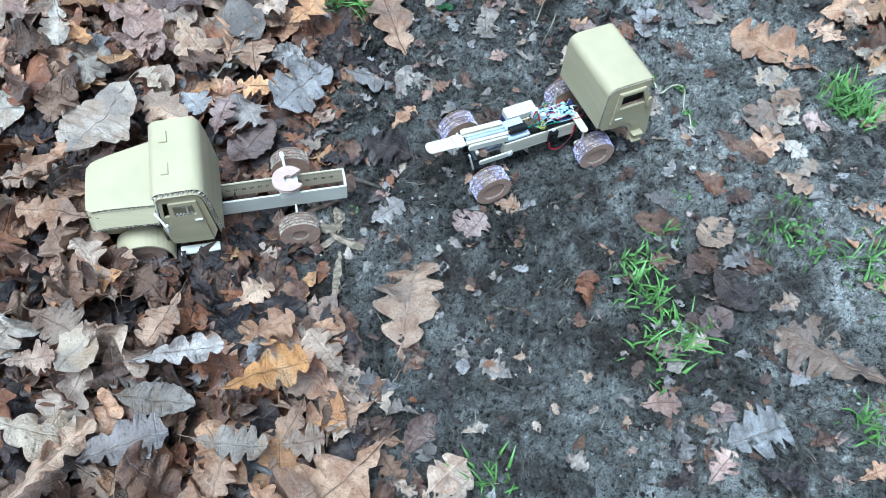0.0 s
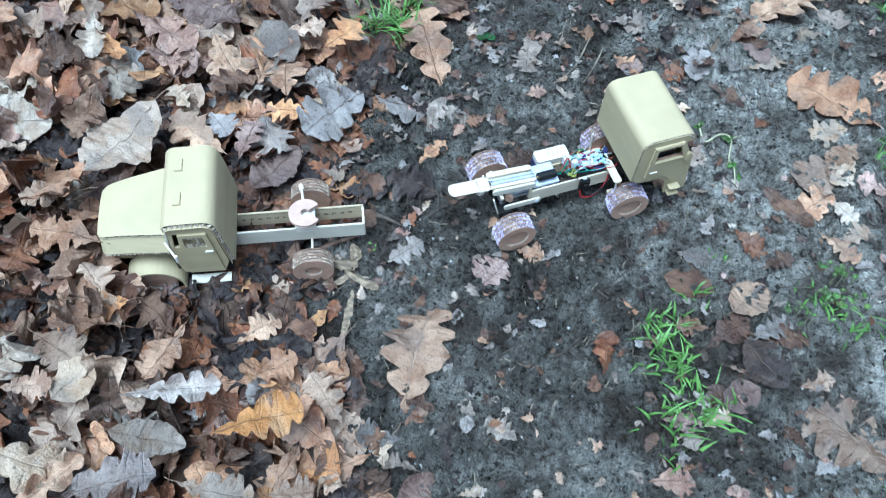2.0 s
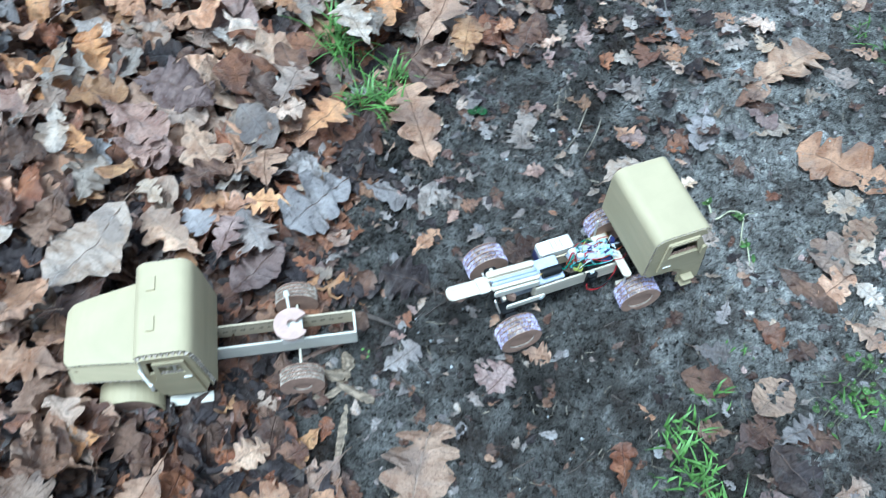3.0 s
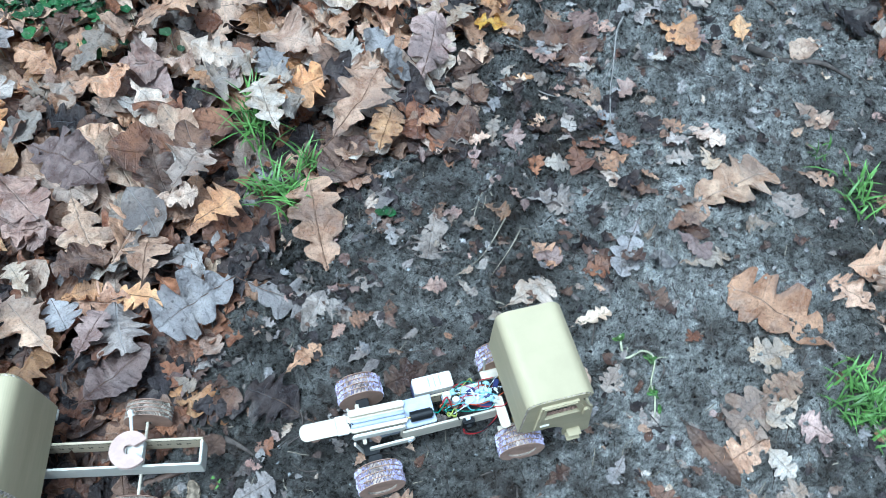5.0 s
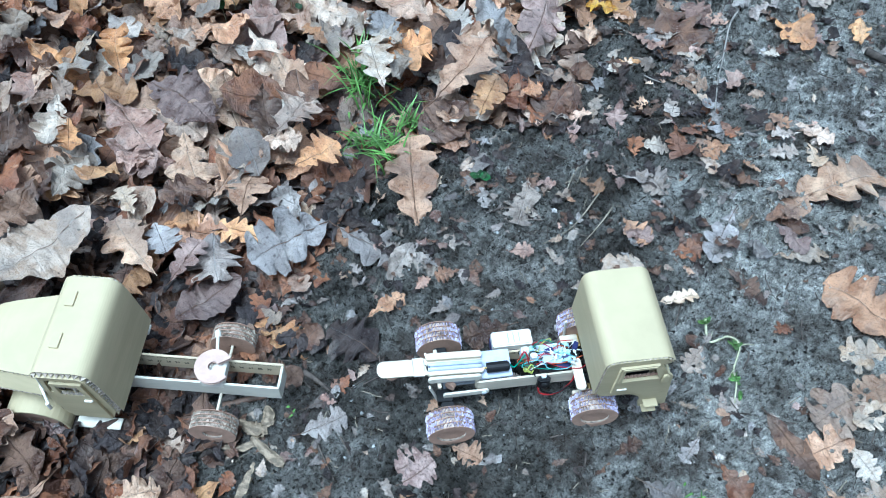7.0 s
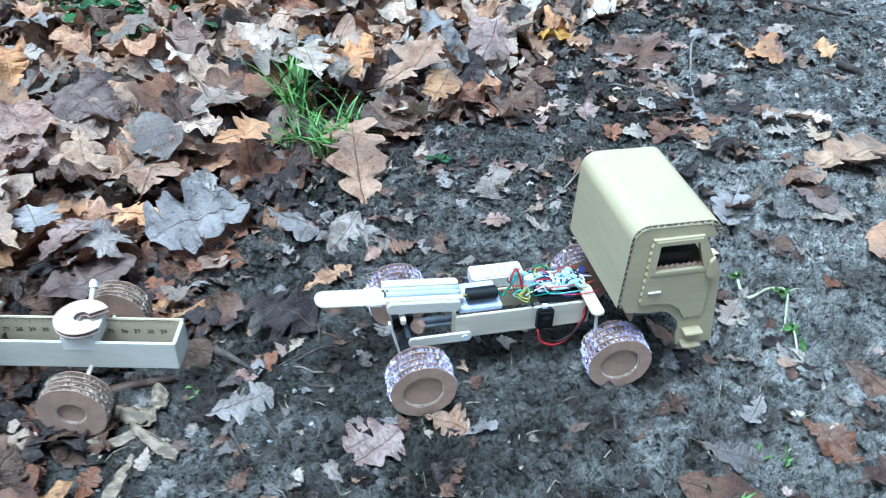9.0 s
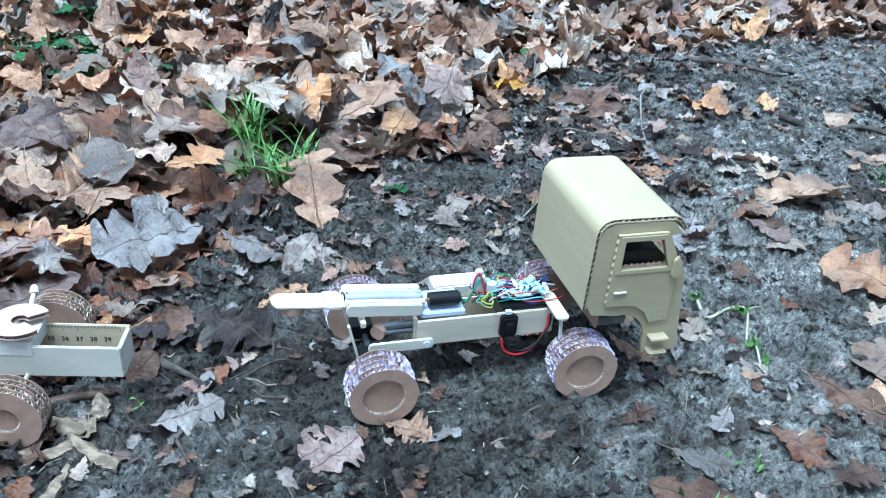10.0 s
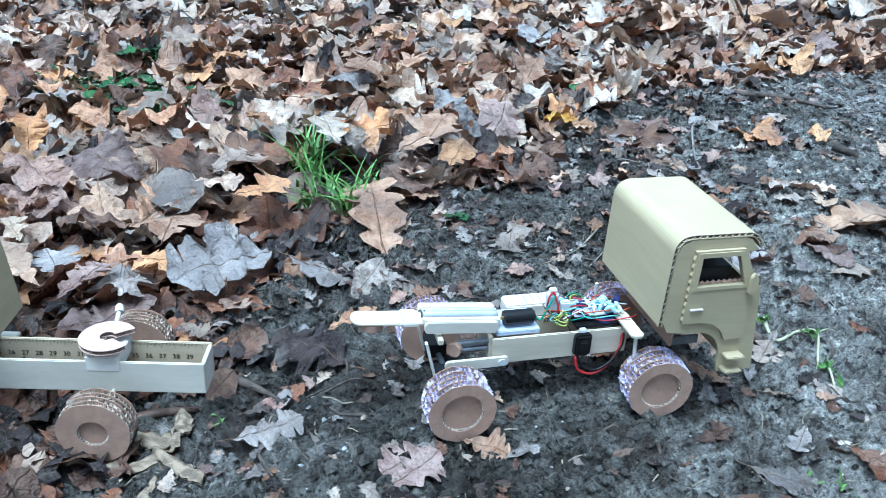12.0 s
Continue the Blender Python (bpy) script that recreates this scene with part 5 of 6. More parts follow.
# ---- cab-over card truck with radio gear ----
def cabover_truck():
    t = thing("toy_truck", "khaki cardboard cab-over model truck with stick chassis and bare wires", "toy truck", m=pose(0.0880, 0.6862, 0.0, 0, 0, 24.0))
    for s in (-1, 1):
        card_wheel(t, 0.0, s * 0.0615, 0.0250, s, 0.0248, 0.0225, 4, 0.0156, 0, VIOLET, 38)
        card_wheel(t, 0.1585 - s * 0.0615 * math.sin(radians(-4)), s * 0.0608, 0.0250, s, 0.0248, 0.0225, 4, 0.0156, -4, VIOLET, 38)
        part("gear_motor", box(-0.007, 0.007, *sorted((s * 0.026, s * 0.039)), 0.019, 0.032, 0.0012), BLACK, t, "small black gear motor")
        part("stub_axle", rod((0.1565, s * 0.022, 0.026), (0.1565, s * 0.050, 0.026), 0.0022), BRASS, t, "brass stub axle")
    part("rear_axle", rod((0, -0.040, 0.025), (0, 0.040, 0.025), 0.0022), STEEL, t, "steel rear axle")
    # chassis rails: cut rulers on edge
    part("chassis_rail", box(0.0325, 0.142, -0.0192, -0.0168, 0.0338, 0.0560), BIRCH, t, "pale wooden side rail")
    rail = part("chassis_rail", box(0.030, 0.142, 0.0150, 0.0174, 0.0300, 0.0492), RULER, t, "piece of wooden ruler with figures upside down")
    for k in range(28, 33):
        cu = bpy.data.curves.new("numeral", "FONT")
        cu.body, cu.size, cu.align_x, cu.extrude = str(k), 0.0052, "CENTER", 0.00008
        tmp = bpy.data.objects.new("tmp", cu)
        me = bpy.data.meshes.new_from_object(tmp)
        bpy.data.objects.remove(tmp)
        me.name = "numeral"
        me.materials.clear()
        me.materials.append(INK)
        ob = new("numeral", me)
        ob.parent = rail
        ob.matrix_local = pose(0.078 + (30 - k) * 0.0101, 0.0149, 0.0478, 90, 180, 0)
    part("cross_piece", box(0.031, 0.034, -0.0165, 0.0148, 0.036, 0.056), BIRCH, t)
    part("cross_piece", box(0.1385, 0.1415, -0.0165, 0.0148, 0.036, 0.056), BIRCH, t)
    part("deck", box(0.1, 0.141, -0.0165, 0.0148, 0.0562, 0.0585), BLACK, t, "dark receiver board")
    # tail stick and the strips on it
    part("tail_stick", slab(stick_outline(-0.0715, 0.040, 0.0185), 0.0620, 0.0640, plane="xy", bevel=0.0005), BIRCH, t, "long round-ended wooden stick")
    for s in (-1, 1):
        part("side_strip", slab(stick_outline(-0.020, 0.040, 0.0075), 0.0642, 0.0690, plane="xy", bevel=0.0006), BIRCH, t, "pale wooden strip").location = (0, s * 0.0088, 0)
    for s in (-1, 1):
        part("film_tube", tube([(-0.019, s * 0.0024 - 0.004, 0.0700), (0.012, s * 0.0024 - 0.004, 0.0703), (0.038, s * 0.0024 - 0.004, 0.0700)], 0.0022, 10), BLUE, t, "bluish white film tube", smooth=True)
    part("side_block", slab([(x, z + 0.0652) for x, z in stick_outline(-0.020, 0.037, 0.0100)], -0.0182, -0.0150, bevel=0.0006), WHITE, t, "round-ended white stick along the side")
    part("coupling_disc", rod((-0.056, 0, 0.0560), (-0.056, 0, 0.0618), 0.0092, 28), KRAFT, t, "round brown card disc under the stick")
    part("coupling_pin", rod((-0.056, 0, 0.0535), (-0.056, 0, 0.0562), 0.0022, 12), BIRCH, t)
    part("paper_wrap", box(-0.034, -0.0215, -0.0102, 0.0102, 0.0612, 0.0648, 0.0008), PAPER, t, "white paper wrapped round the stick")
    part("shaft", rod((0.0375, -0.0085, 0.0675), (0.0430, -0.0085, 0.0675), 0.0012, 10), BRASS, t, "brass motor shaft")
    part("glue_dot", rod((0.0400, -0.0228, 0.0375), (0.0400, -0.0238, 0.0375), 0.0028, 14), GLUE, t, "pale round glue dot")
    part("coil", tube([(-0.0215 + 0.0005 * k, -0.004 + 0.0028 * math.cos(1.1 * k), 0.0690 + 0.0028 * math.sin(1.1 * k)) for k in range(12)], 0.0005), BLACK, t, "small black wire coil", True)
    motor = part("motor", rod((0.0430, -0.0085, 0.0675), (0.0655, -0.0085, 0.0675), 0.0056, 24), BLACK, t, "black cylindrical motor", smooth=False)
    part("end_cap", rod((0.0655, -0.0085, 0.0675), (0.0670, -0.0085, 0.0675), 0.0042, 20), BLACK, motor)
    part("paper_sleeve", box(0.036, 0.070, -0.0165, 0.0145, 0.0565, 0.0605), BLUE, t, "blue-printed white paper sleeve")
    part("lower_stick", slab(stick_outline(-0.004, 0.0455, 0.0085), -0.0225, -0.0200, bevel=0.0004), WHITE, t, "short wooden stick").location = (0, 0, 0.0375)
    for z in (0.0445, 0.0505):
        part("push_rod", rod((0.004, -0.012, z), (0.033, -0.012, z), 0.0024), STEEL, t, "grey metal tube")
    part("washer", rod((0.003, -0.0165, 0.0475), (0.006, -0.0125, 0.0475), 0.0055, 20), KRAFT, t, "round brown card washer")
    for s in (-1, 1):
        part("strut", box(-0.0105, -0.0085, -0.002, 0.002, 0.0, 0.034, 0.0004, pose(-0.001, s * 0.019, 0.028, 0, -14, 0)), PAPER, t, "thin white strut")
        part("axle_block", box(-0.010, 0.006, *sorted((s * 0.012, s * 0.026)), 0.022, 0.034), BLACK, t)
    part("frame_bar", box(-0.010, -0.006, -0.022, 0.022, 0.0570, 0.0618), BIRCH, t)
    # battery on the far side
    batt = part("battery", box(0.055, 0.0985, 0.0178, 0.0360, 0.0480, 0.0600, 0.0014), PAPER, t, "white wrapped battery block")
    part("battery_wrap", box(0.0545, 0.0990, 0.0180, 0.0364, 0.0330, 0.0482, 0.0012), W_NAVY, batt, "dark blue plastic wrap round the battery")
    part("print_band", box(0.0600, 0.0900, 0.0363, 0.0368, 0.0370, 0.0450, 0), W_ORANGE, batt, "orange print on the wrap")
    for i in range(3):
        part("print_line", box(0.072 + i * 0.006, 0.0732 + i * 0.006, 0.021, 0.033, 0.0600, 0.0602, 0), TEAL, batt)
    # switch on the near rail
    sw = part("switch", box(0.0965, 0.1100, -0.0258, -0.0192, 0.0375, 0.0562, 0.0016), BLACK, t, "black rocker switch")
    part("switch_tab", box(0.1000, 0.1050, -0.0235, -0.0200, 0.0570, 0.0605, 0.0006), GLUE, sw, "small white tab")
    part("rocker", box(0.0995, 0.1060, -0.0285, -0.0255, 0.0435, 0.0520, 0.0010), BLACK, sw)
    # receiver, leads and ties
    part("receiver", box(0.098, 0.135, -0.010, 0.012, 0.0585, 0.0630, 0.0012), BLACK, t, "black receiver")
    part("pcb", box(0.100, 0.126, -0.0105, 0.0125, 0.0632, 0.0642, 0.0002), BLUE, t, "bluish circuit board")
    rng = random.Random(5)
    mats = [W_RED, W_GREEN, BLACK, W_ORANGE, W_BLUE, GLUE, W_RED, W_YELLOW, W_BLUE, BLACK, W_ORANGE, GLUE]
    for i in range(18):
        x0, x1 = rng.uniform(0.078, 0.098), rng.uniform(0.112, 0.150)
        y0, y1 = rng.uniform(-0.014, 0.012), rng.uniform(-0.016, 0.016)
        zz = lambda: rng.uniform(0.060, 0.071)
        pts = [(x0, y0, 0.062)] + [(x0 + (x1 - x0) * k / 4 + rng.uniform(-0.006, 0.006), y0 + (y1 - y0) * k / 4 + rng.uniform(-0.007, 0.007), zz()) for k in range(4)] + [(x1, y1, 0.064)]
        part("wire", tube(pts, 0.0005, 6, 5), mats[i % 12], t, smooth=True)
    for i in range(2):
        c = (0.0865, -0.012, 0.066 + 0.003 * i)
        part("wire", tube([(c[0] + 0.005 * math.cos(a), c[1] - 0.003 + 0.003 * math.sin(2 * a), c[2] - 0.001 + 0.0042 * math.sin(a)) for a in [0.6 * k for k in range(11)]], 0.0006), W_YELLOW, t, "yellow wire loop", True)
    part("wire", tube([(0.066, -0.006, 0.069), (0.072, -0.009, 0.063), (0.077, -0.008, 0.071), (0.084, -0.004, 0.080)], 0.0008), W_GREEN, t, "thin green motor wire", True)
    part("wire", tube([(0.0985, -0.024, 0.037), (0.101, -0.026, 0.026), (0.113, -0.027, 0.0215), (0.126, -0.026, 0.028), (0.136, -0.022, 0.042), (0.138, -0.016, 0.056)], 0.0011), W_RED, t, "red wire loop under the rail", True)
    part("wire", tube([(0.1005, -0.024, 0.037), (0.104, -0.026, 0.029), (0.115, -0.027, 0.0245), (0.128, -0.026, 0.031), (0.1375, -0.022, 0.044), (0.139, -0.016, 0.056)], 0.0010), BLACK, t, "black wire loop under the rail", True)
    for i in range(9):
        x, y, z = rng.uniform(0.084, 0.146), rng.uniform(-0.015, 0.012), rng.uniform(0.066, 0.0725)
        m = pose(x, y, z, rng.uniform(-40, 40), rng.uniform(-40, 40), rng.uniform(0, 180))
        part("cable_tie", merge(box(-0.0050, 0.0050, -0.0008, 0.0008, -0.0005, 0.0005, 0.0003, m), box(-0.0016, 0.0016, -0.0016, 0.0016, -0.0012, 0.0012, 0.0004, m)), GLUE, t, "pale cable tie")
    for i in range(11):
        x, y, z = rng.uniform(0.090, 0.146), rng.uniform(-0.014, 0.012), rng.uniform(0.0655, 0.0705)
        a, h = rng.uniform(0, 6.28), rng.uniform(0.003, 0.0055)
        pts = [(x - h * math.cos(a), y - h * math.sin(a), z - 0.003), (x - 0.3 * h * math.cos(a), y - 0.4 * h * math.sin(a), z), (x + 0.4 * h * math.cos(a), y + 0.3 * h * math.sin(a), z + 0.0008), (x + h * math.cos(a), y + h * math.sin(a), z - 0.0022)]
        part("glue_blob", tube(pts, lambda q: 0.0009 + 0.0012 * math.sin(math.pi * min(max(q, 0.05), 0.95)), 8, 4), ICE, t, "pale blue lump of glue over the wires", True)
    for x, y, z, a in ((0.112, 0.004, 0.066, 20), (0.130, -0.006, 0.0655, -35), (0.141, 0.006, 0.066, 60)):
        part("connector", box(-0.005, 0.005, -0.0025, 0.0025, -0.002, 0.002, 0.0005, pose(x, y, z, 12, 8, a)), W_NAVY, t, "small navy connector")
    part("plug", merge(box(0.080, 0.0885, -0.003, 0.005, 0.066, 0.0805, 0.0012), box(0.0815, 0.087, -0.0015, 0.0035, 0.0805, 0.0840, 0.0008), box(0.0900, 0.0975, -0.006, 0.000, 0.064, 0.0745, 0.0012)), GLUE, t, "white plug")
    part("plug_wire", tube([(0.0795, -0.003, 0.066), (0.079, -0.004, 0.077), (0.083, -0.002, 0.0825), (0.086, -0.0045, 0.076), (0.088, -0.007, 0.066)], 0.0008), W_RED, t, "", True)
    part("disc", rod((0.1255, -0.0085, 0.0588), (0.1255, -0.0085, 0.0602), 0.0075, 24), W_NAVY, t, "dark blue round disc")
    part("lead", tube([(0.0935, -0.021, 0.0585), (0.092, -0.016, 0.063), (0.096, -0.008, 0.066), (0.104, -0.004, 0.068)], 0.0007), BLACK, t, "thin black switch lead", True)
    # steering bar and kingpin rods
    part("steering_bar", slab(stick_outline(-0.041, -0.004, 0.0105), 0.0, 0.0022, plane="xy", bevel=0.0004), BIRCH, t, "wooden stick across the front axle").matrix_local = pose(0.1385, -0.002, 0.0610, 0, 0, 90)
    for s in (-1, 1):
        part("kingpin", rod((0.1385, s * 0.0375, 0.063), (0.1415, s * 0.0385, 0.024), 0.0014, 8), PAPER, t, "thin white kingpin")
        part("axle_arm", box(0.136, 0.156, *sorted((s * 0.028, s * 0.0385)), 0.023, 0.028), BIRCH, t)
    # the tail rises a little towards its end
    tilt = Matrix.Translation((0.040, 0, 0.066)) @ pose(0, 0, 0, 0, 5.0, 0) @ Matrix.Translation((-0.040, 0, -0.066))
    for ob in t.children:
        if ob.name.split(".")[0] in ("tail_stick", "side_strip", "film_tube", "side_block", "paper_wrap", "coupling_disc", "coupling_pin", "coil"):
            ob.matrix_basis = tilt @ ob.matrix_basis
    # cab
    cab = t
    before = set(t.children)
    back = round_path([(0.1465, 0.0800), (0.1475, 0.1500), (0.2055, 0.1495), (0.2125, 0.1395)], 0.011)
    corrugated("cab_shell", back, -0.0572, 0.0572, cab, label="khaki card back, roof and visor in one bent sheet", thick=0.0028, pitch=0.0025, cut=0.0010)
    arch = [(0.1765 + 0.022 * math.cos(a), 0.048 + 0.024 * math.sin(a)) for a in [radians(-10 + 112 * i / 9) for i in range(10)]]
    outline = [(0.2000, 0.0345), (0.2295, 0.0345), (0.2205, 0.1060), (0.2150, 0.1120), (0.2025, 0.1372), (0.2108, 0.1385), (0.2040, 0.1470), (0.1965, 0.1492), (0.1570, 0.1492), (0.1500, 0.1455), (0.1474, 0.1390), (0.1468, 0.0830), (0.1515, 0.0745)] + arch[::-1]
    for s in (-1, 1):
        y0, y1 = sorted((s * 0.0541, s * 0.0570))
        part("cab_side", slab(outline, y0, y1, [(0.1680, 0.1362), (0.1955, 0.1362), (0.2045, 0.1135), (0.1680, 0.1135)]), KHAKI, cab, "khaki card side wall with a wheel arch")
        d0, d1 = sorted((s * 0.0573, s * 0.0602))
        dz = [(0.1600, 0.1415), (0.1985, 0.1415), (0.2125, 0.1070), (0.2130, 0.0660), (0.1985, 0.0650), (0.1930, 0.0745), (0.1850, 0.0805), (0.1750, 0.0825)] + [(0.1594 if i % 2 else 0.1607, 0.0825 + 0.0590 * i / 19) for i in range(19)]
        door = part("door", slab(dz, d0, d1, [(0.1655, 0.1368), (0.1950, 0.1368), (0.2038, 0.1128), (0.1655, 0.1128)]), KHAKI, cab, "raised khaki card door with an open window")
        sill = [Vector((x, 0.1137 + (0.0008 if i % 2 else -0.0008))) for i, x in enumerate(np.arange(0.166, 0.2035, 0.0022))]
        part("fluting", ribbon(sill, 0, *sorted((s * 0.0541, s * 0.0572)), 0.0006), KRAFT, door)
        part("window_frame", slab([(0.1622, 0.1402), (0.1968, 0.1402), (0.2066, 0.1102), (0.1622, 0.1102)], *sorted((s * 0.0603, s * 0.0612)), [(0.1656, 0.1366), (0.1948, 0.1366), (0.2035, 0.1130), (0.1656, 0.1130)]), KHAKI, door, "raised card window frame")
        part("door_handle", box(0.1640, 0.1740, *sorted((s * 0.0602, s * 0.0620)), 0.0938, 0.0952, 0.0003), PAPER, door, "small white door handle")
        part("mirror", slab([(0.2062, 0.1060), (0.2100, 0.1040), (0.2135, 0.1080), (0.2128, 0.1180), (0.2090, 0.1225), (0.2062, 0.1190)], *sorted((s * 0.0606, s * 0.0640)), bevel=0.0006), KHAKI, door, "card door mirror")
        for z, x in ((0.0500, 0.2010), (0.0375, 0.2015)):
            part("step", box(x, x + 0.0150, *sorted((s * 0.0560, s * 0.0665)), z, z + 0.0022), KHAKI, cab, "pale card step plate")
        part("cab_bracket", box(0.170, 0.2, *sorted((s * 0.0210, s * 0.0230)), 0.040, 0.048), STEEL, cab)
    part("front_panel", slab([(-0.054, 0.0345), (0.054, 0.0345), (0.054, 0.1070), (-0.054, 0.1070)], 0, 0.003), KHAKI, cab, "khaki card front").matrix_local = Matrix.Translation((0.2185, 0, 0)) @ pose(0, 0, 0, 0, 0, 90) @ pose(0, 0, 0, 0, 0, 0)
    part("floor", box(0.166, 0.216, -0.0538, 0.0538, 0.0720, 0.0745), KHAKI, cab)
    part("red_lamp", box(0.186, 0.1960, -0.030, -0.018, 0.1240, 0.1275, 0.001), W_RED, cab, "red part inside the cab")
    part("inner_panel", box(0.1640, 0.1665, -0.0420, 0.0420, 0.0520, 0.0715), KRAFT, cab, "brown card inner panel behind the wheel")
    # One black block fills the cab's width behind the window openings.
    part("cab_block", box(0.1545, 0.196, -0.0515, 0.0515, 0.0746, 0.1240), BLACK, cab, "black block filling the inside of the cab")
    for ob in t.children:
        if ob not in before:
            ob.matrix_basis = Matrix.Translation((0, -0.0058, 0)) @ Matrix.Scale(0.902, 4, (0, 1, 0)) @ ob.matrix_basis
    return t


cabover_truck()


# ---- grass, twigs and grit ----
def grass_tuft(x, y, count, spread, length, seed, along=0.0, stretch=1.0, label="tuft of short bright green grass"):
    """Blades of their own width and bend, in one tuft."""
    rng = np.random.RandomState(seed)
    co, faces = [], []
    ca, sa = math.cos(radians(along)), math.sin(radians(along))
    for k in range(count):
        a, b = rng.normal(0, spread * stretch), rng.normal(0, spread)
        px, py = a * ca - b * sa, a * sa + b * ca
        L, w = length * (0.40 + 0.75 * rng.rand()), 0.0009 + 0.0014 * rng.rand()
        d, lean = rng.rand() * 6.2832, 0.35 + 0.9 * rng.rand()
        z0 = float(ground_z(x + px, y + py)) - 0.002 + 0.6 * float(litter(x, y)) * float(pile(x, y, 0.6))
        base = len(co)
        for i in range(6):
            t = i / 5
            out, up = L * (lean * t ** 1.6) * 0.85, L * (t - 0.42 * lean * t * t)
            ww = w * (1 - t ** 2.2) + 0.0001
            cx, cy = px + out * math.cos(d), py + out * math.sin(d)
            co += [(cx - ww * math.sin(d), cy + ww * math.cos(d), z0 + up), (cx + ww * math.sin(d), cy - ww * math.cos(d), z0 + up)]
        faces += [(base + 2 * i, base + 2 * i + 1, base + 2 * i + 3, base + 2 * i + 2) for i in range(5)]
    ob = new("grass_tuft", quads("grass_tuft", np.array(co), np.array(faces), GRASS))
    ob.location = (x, y, 0)
    return tagged(ob, label, "grass", "grass tufts", "stuff")


grass_tuft(0.318, 0.481, 75, 0.012, 0.032, 50, -84, 2.5)
grass_tuft(0.347, 0.438, 50, 0.010, 0.035, 51, 1, 1.7)
grass_tuft(0.287, 0.505, 40, 0.013, 0.030, 52, -70, 1.8)
grass_tuft(0.302, 0.548, 30, 0.012, 0.028, 67, 20, 1.5)
grass_tuft(0.331, 0.589, 20, 0.009, 0.024, 68, 0, 1.0)
grass_tuft(0.309, 0.405, 34, 0.012, 0.036, 69, -60, 1.6)
grass_tuft(0.496, 0.593, 34, 0.016, 0.022, 53, 0, 1.0)
grass_tuft(0.653, 0.826, 105, 0.020, 0.040, 54, 0, 1.0)
grass_tuft(0.600, 0.540, 60, 0.022, 0.035, 55, 0, 1.0)
grass_tuft(0.536, 0.551, 16, 0.012, 0.028, 56, 0, 1.0)
grass_tuft(0.101, 0.262, 34, 0.016, 0.032, 57, 0, 1.0)
grass_tuft(0.540, 0.334, 40, 0.014, 0.035, 58, 0, 1.0)
grass_tuft(-0.160, 1.113, 70, 0.011, 0.075, 59, -62, 2.2)
grass_tuft(-0.095, 1.001, 95, 0.016, 0.062, 60, -50, 1.4)
grass_tuft(-0.065, 1.049, 26, 0.007, 0.070, 61, 0, 1.0)
grass_tuft(0.648, 0.813, 80, 0.020, 0.045, 62, 0, 1.0)
grass_tuft(0.673, 1.126, 60, 0.020, 0.040, 63, 0, 1.0)
grass_tuft(0.624, 1.192, 14, 0.008, 0.028, 64, 0, 1.0)
grass_tuft(-0.060, 0.617, 5, 0.004, 0.013, 65, 0, 1.0)
grass_tuft(0.380, 0.651, 8, 0.006, 0.022, 66, 0, 1.0)


def weed(points, label):
    """An uprooted weed: a crooked pale stem with a few small leaves along it."""
    w = thing("weed", label, "weed")
    line = [(x, y, float(ground_z(x, y)) + h) for x, y, h in points]
    part("stem", tube(line, lambda t: 0.0018 - 0.0008 * t, 7, 6), WEED, w, "pale green stem", True)
    for k, (dx, dy) in ((3, (0.016, 0.004)), (4, (-0.006, -0.016)), (1, (0.002, 0.014))):
        p = line[k]
        part("side_stem", tube([p, (p[0] + dx * 0.5, p[1] + dy * 0.5, p[2] + 0.004), (p[0] + dx, p[1] + dy, p[2] + 0.002)], lambda t: 0.0009 - 0.0005 * t, 6, 4), WEED, w, "", True)
    rng = random.Random(8)
    for i in range(10):
        k = rng.randrange(len(line) - 1)
        f = rng.random() if i > 5 else 0.1 * rng.random()
        k = 0 if i < 4 else len(line) - 2 if i < 6 else k
        p = [a + (b - a) * f for a, b in zip(line[k], line[k + 1])]
        ob = new("small_leaf", leaf_mesh(5, 1.4, "fresh"))
        ob.parent = w
        long = rng.uniform(0.009, 0.018)
        ob.matrix_local = pose(p[0] + rng.uniform(-0.006, 0.006), p[1] + rng.uniform(-0.006, 0.006), p[2] + 0.002, rng.uniform(-40, 40), rng.uniform(-25, 10), rng.uniform(0, 360)) @ Matrix.Diagonal((long, long * 0.55, long, 1))
    return w


def twig(points, r, mat, label, name="twig"):
    ob = new(name, finish(tube([(x, y, float(ground_z(x, y)) + r * 0.7 + h) for x, y, h in points], lambda t: r * (1 - 0.6 * t), 6, 4), name, mat, True))
    return tagged(ob, label, "twig", "twigs on the ground")


def branch(runs, r, mat, label):
    """A dead branch: its stem first, then its side twigs."""
    top = None
    for i, run in enumerate(runs):
        name = "stem" if i == 0 else "side_twig"
        k = r if i == 0 else r * 0.7
        me = finish(tube([(x, y, float(ground_z(x, y)) + k * 0.8 + h) for x, y, h in run], lambda t: k * (1 - 0.6 * t), 6, 4), name, mat, True)
        if top is None:
            top = tagged(new("dead_branch", me), label, "twig", "twigs on the ground")
        else:
            new(name, me).parent = top


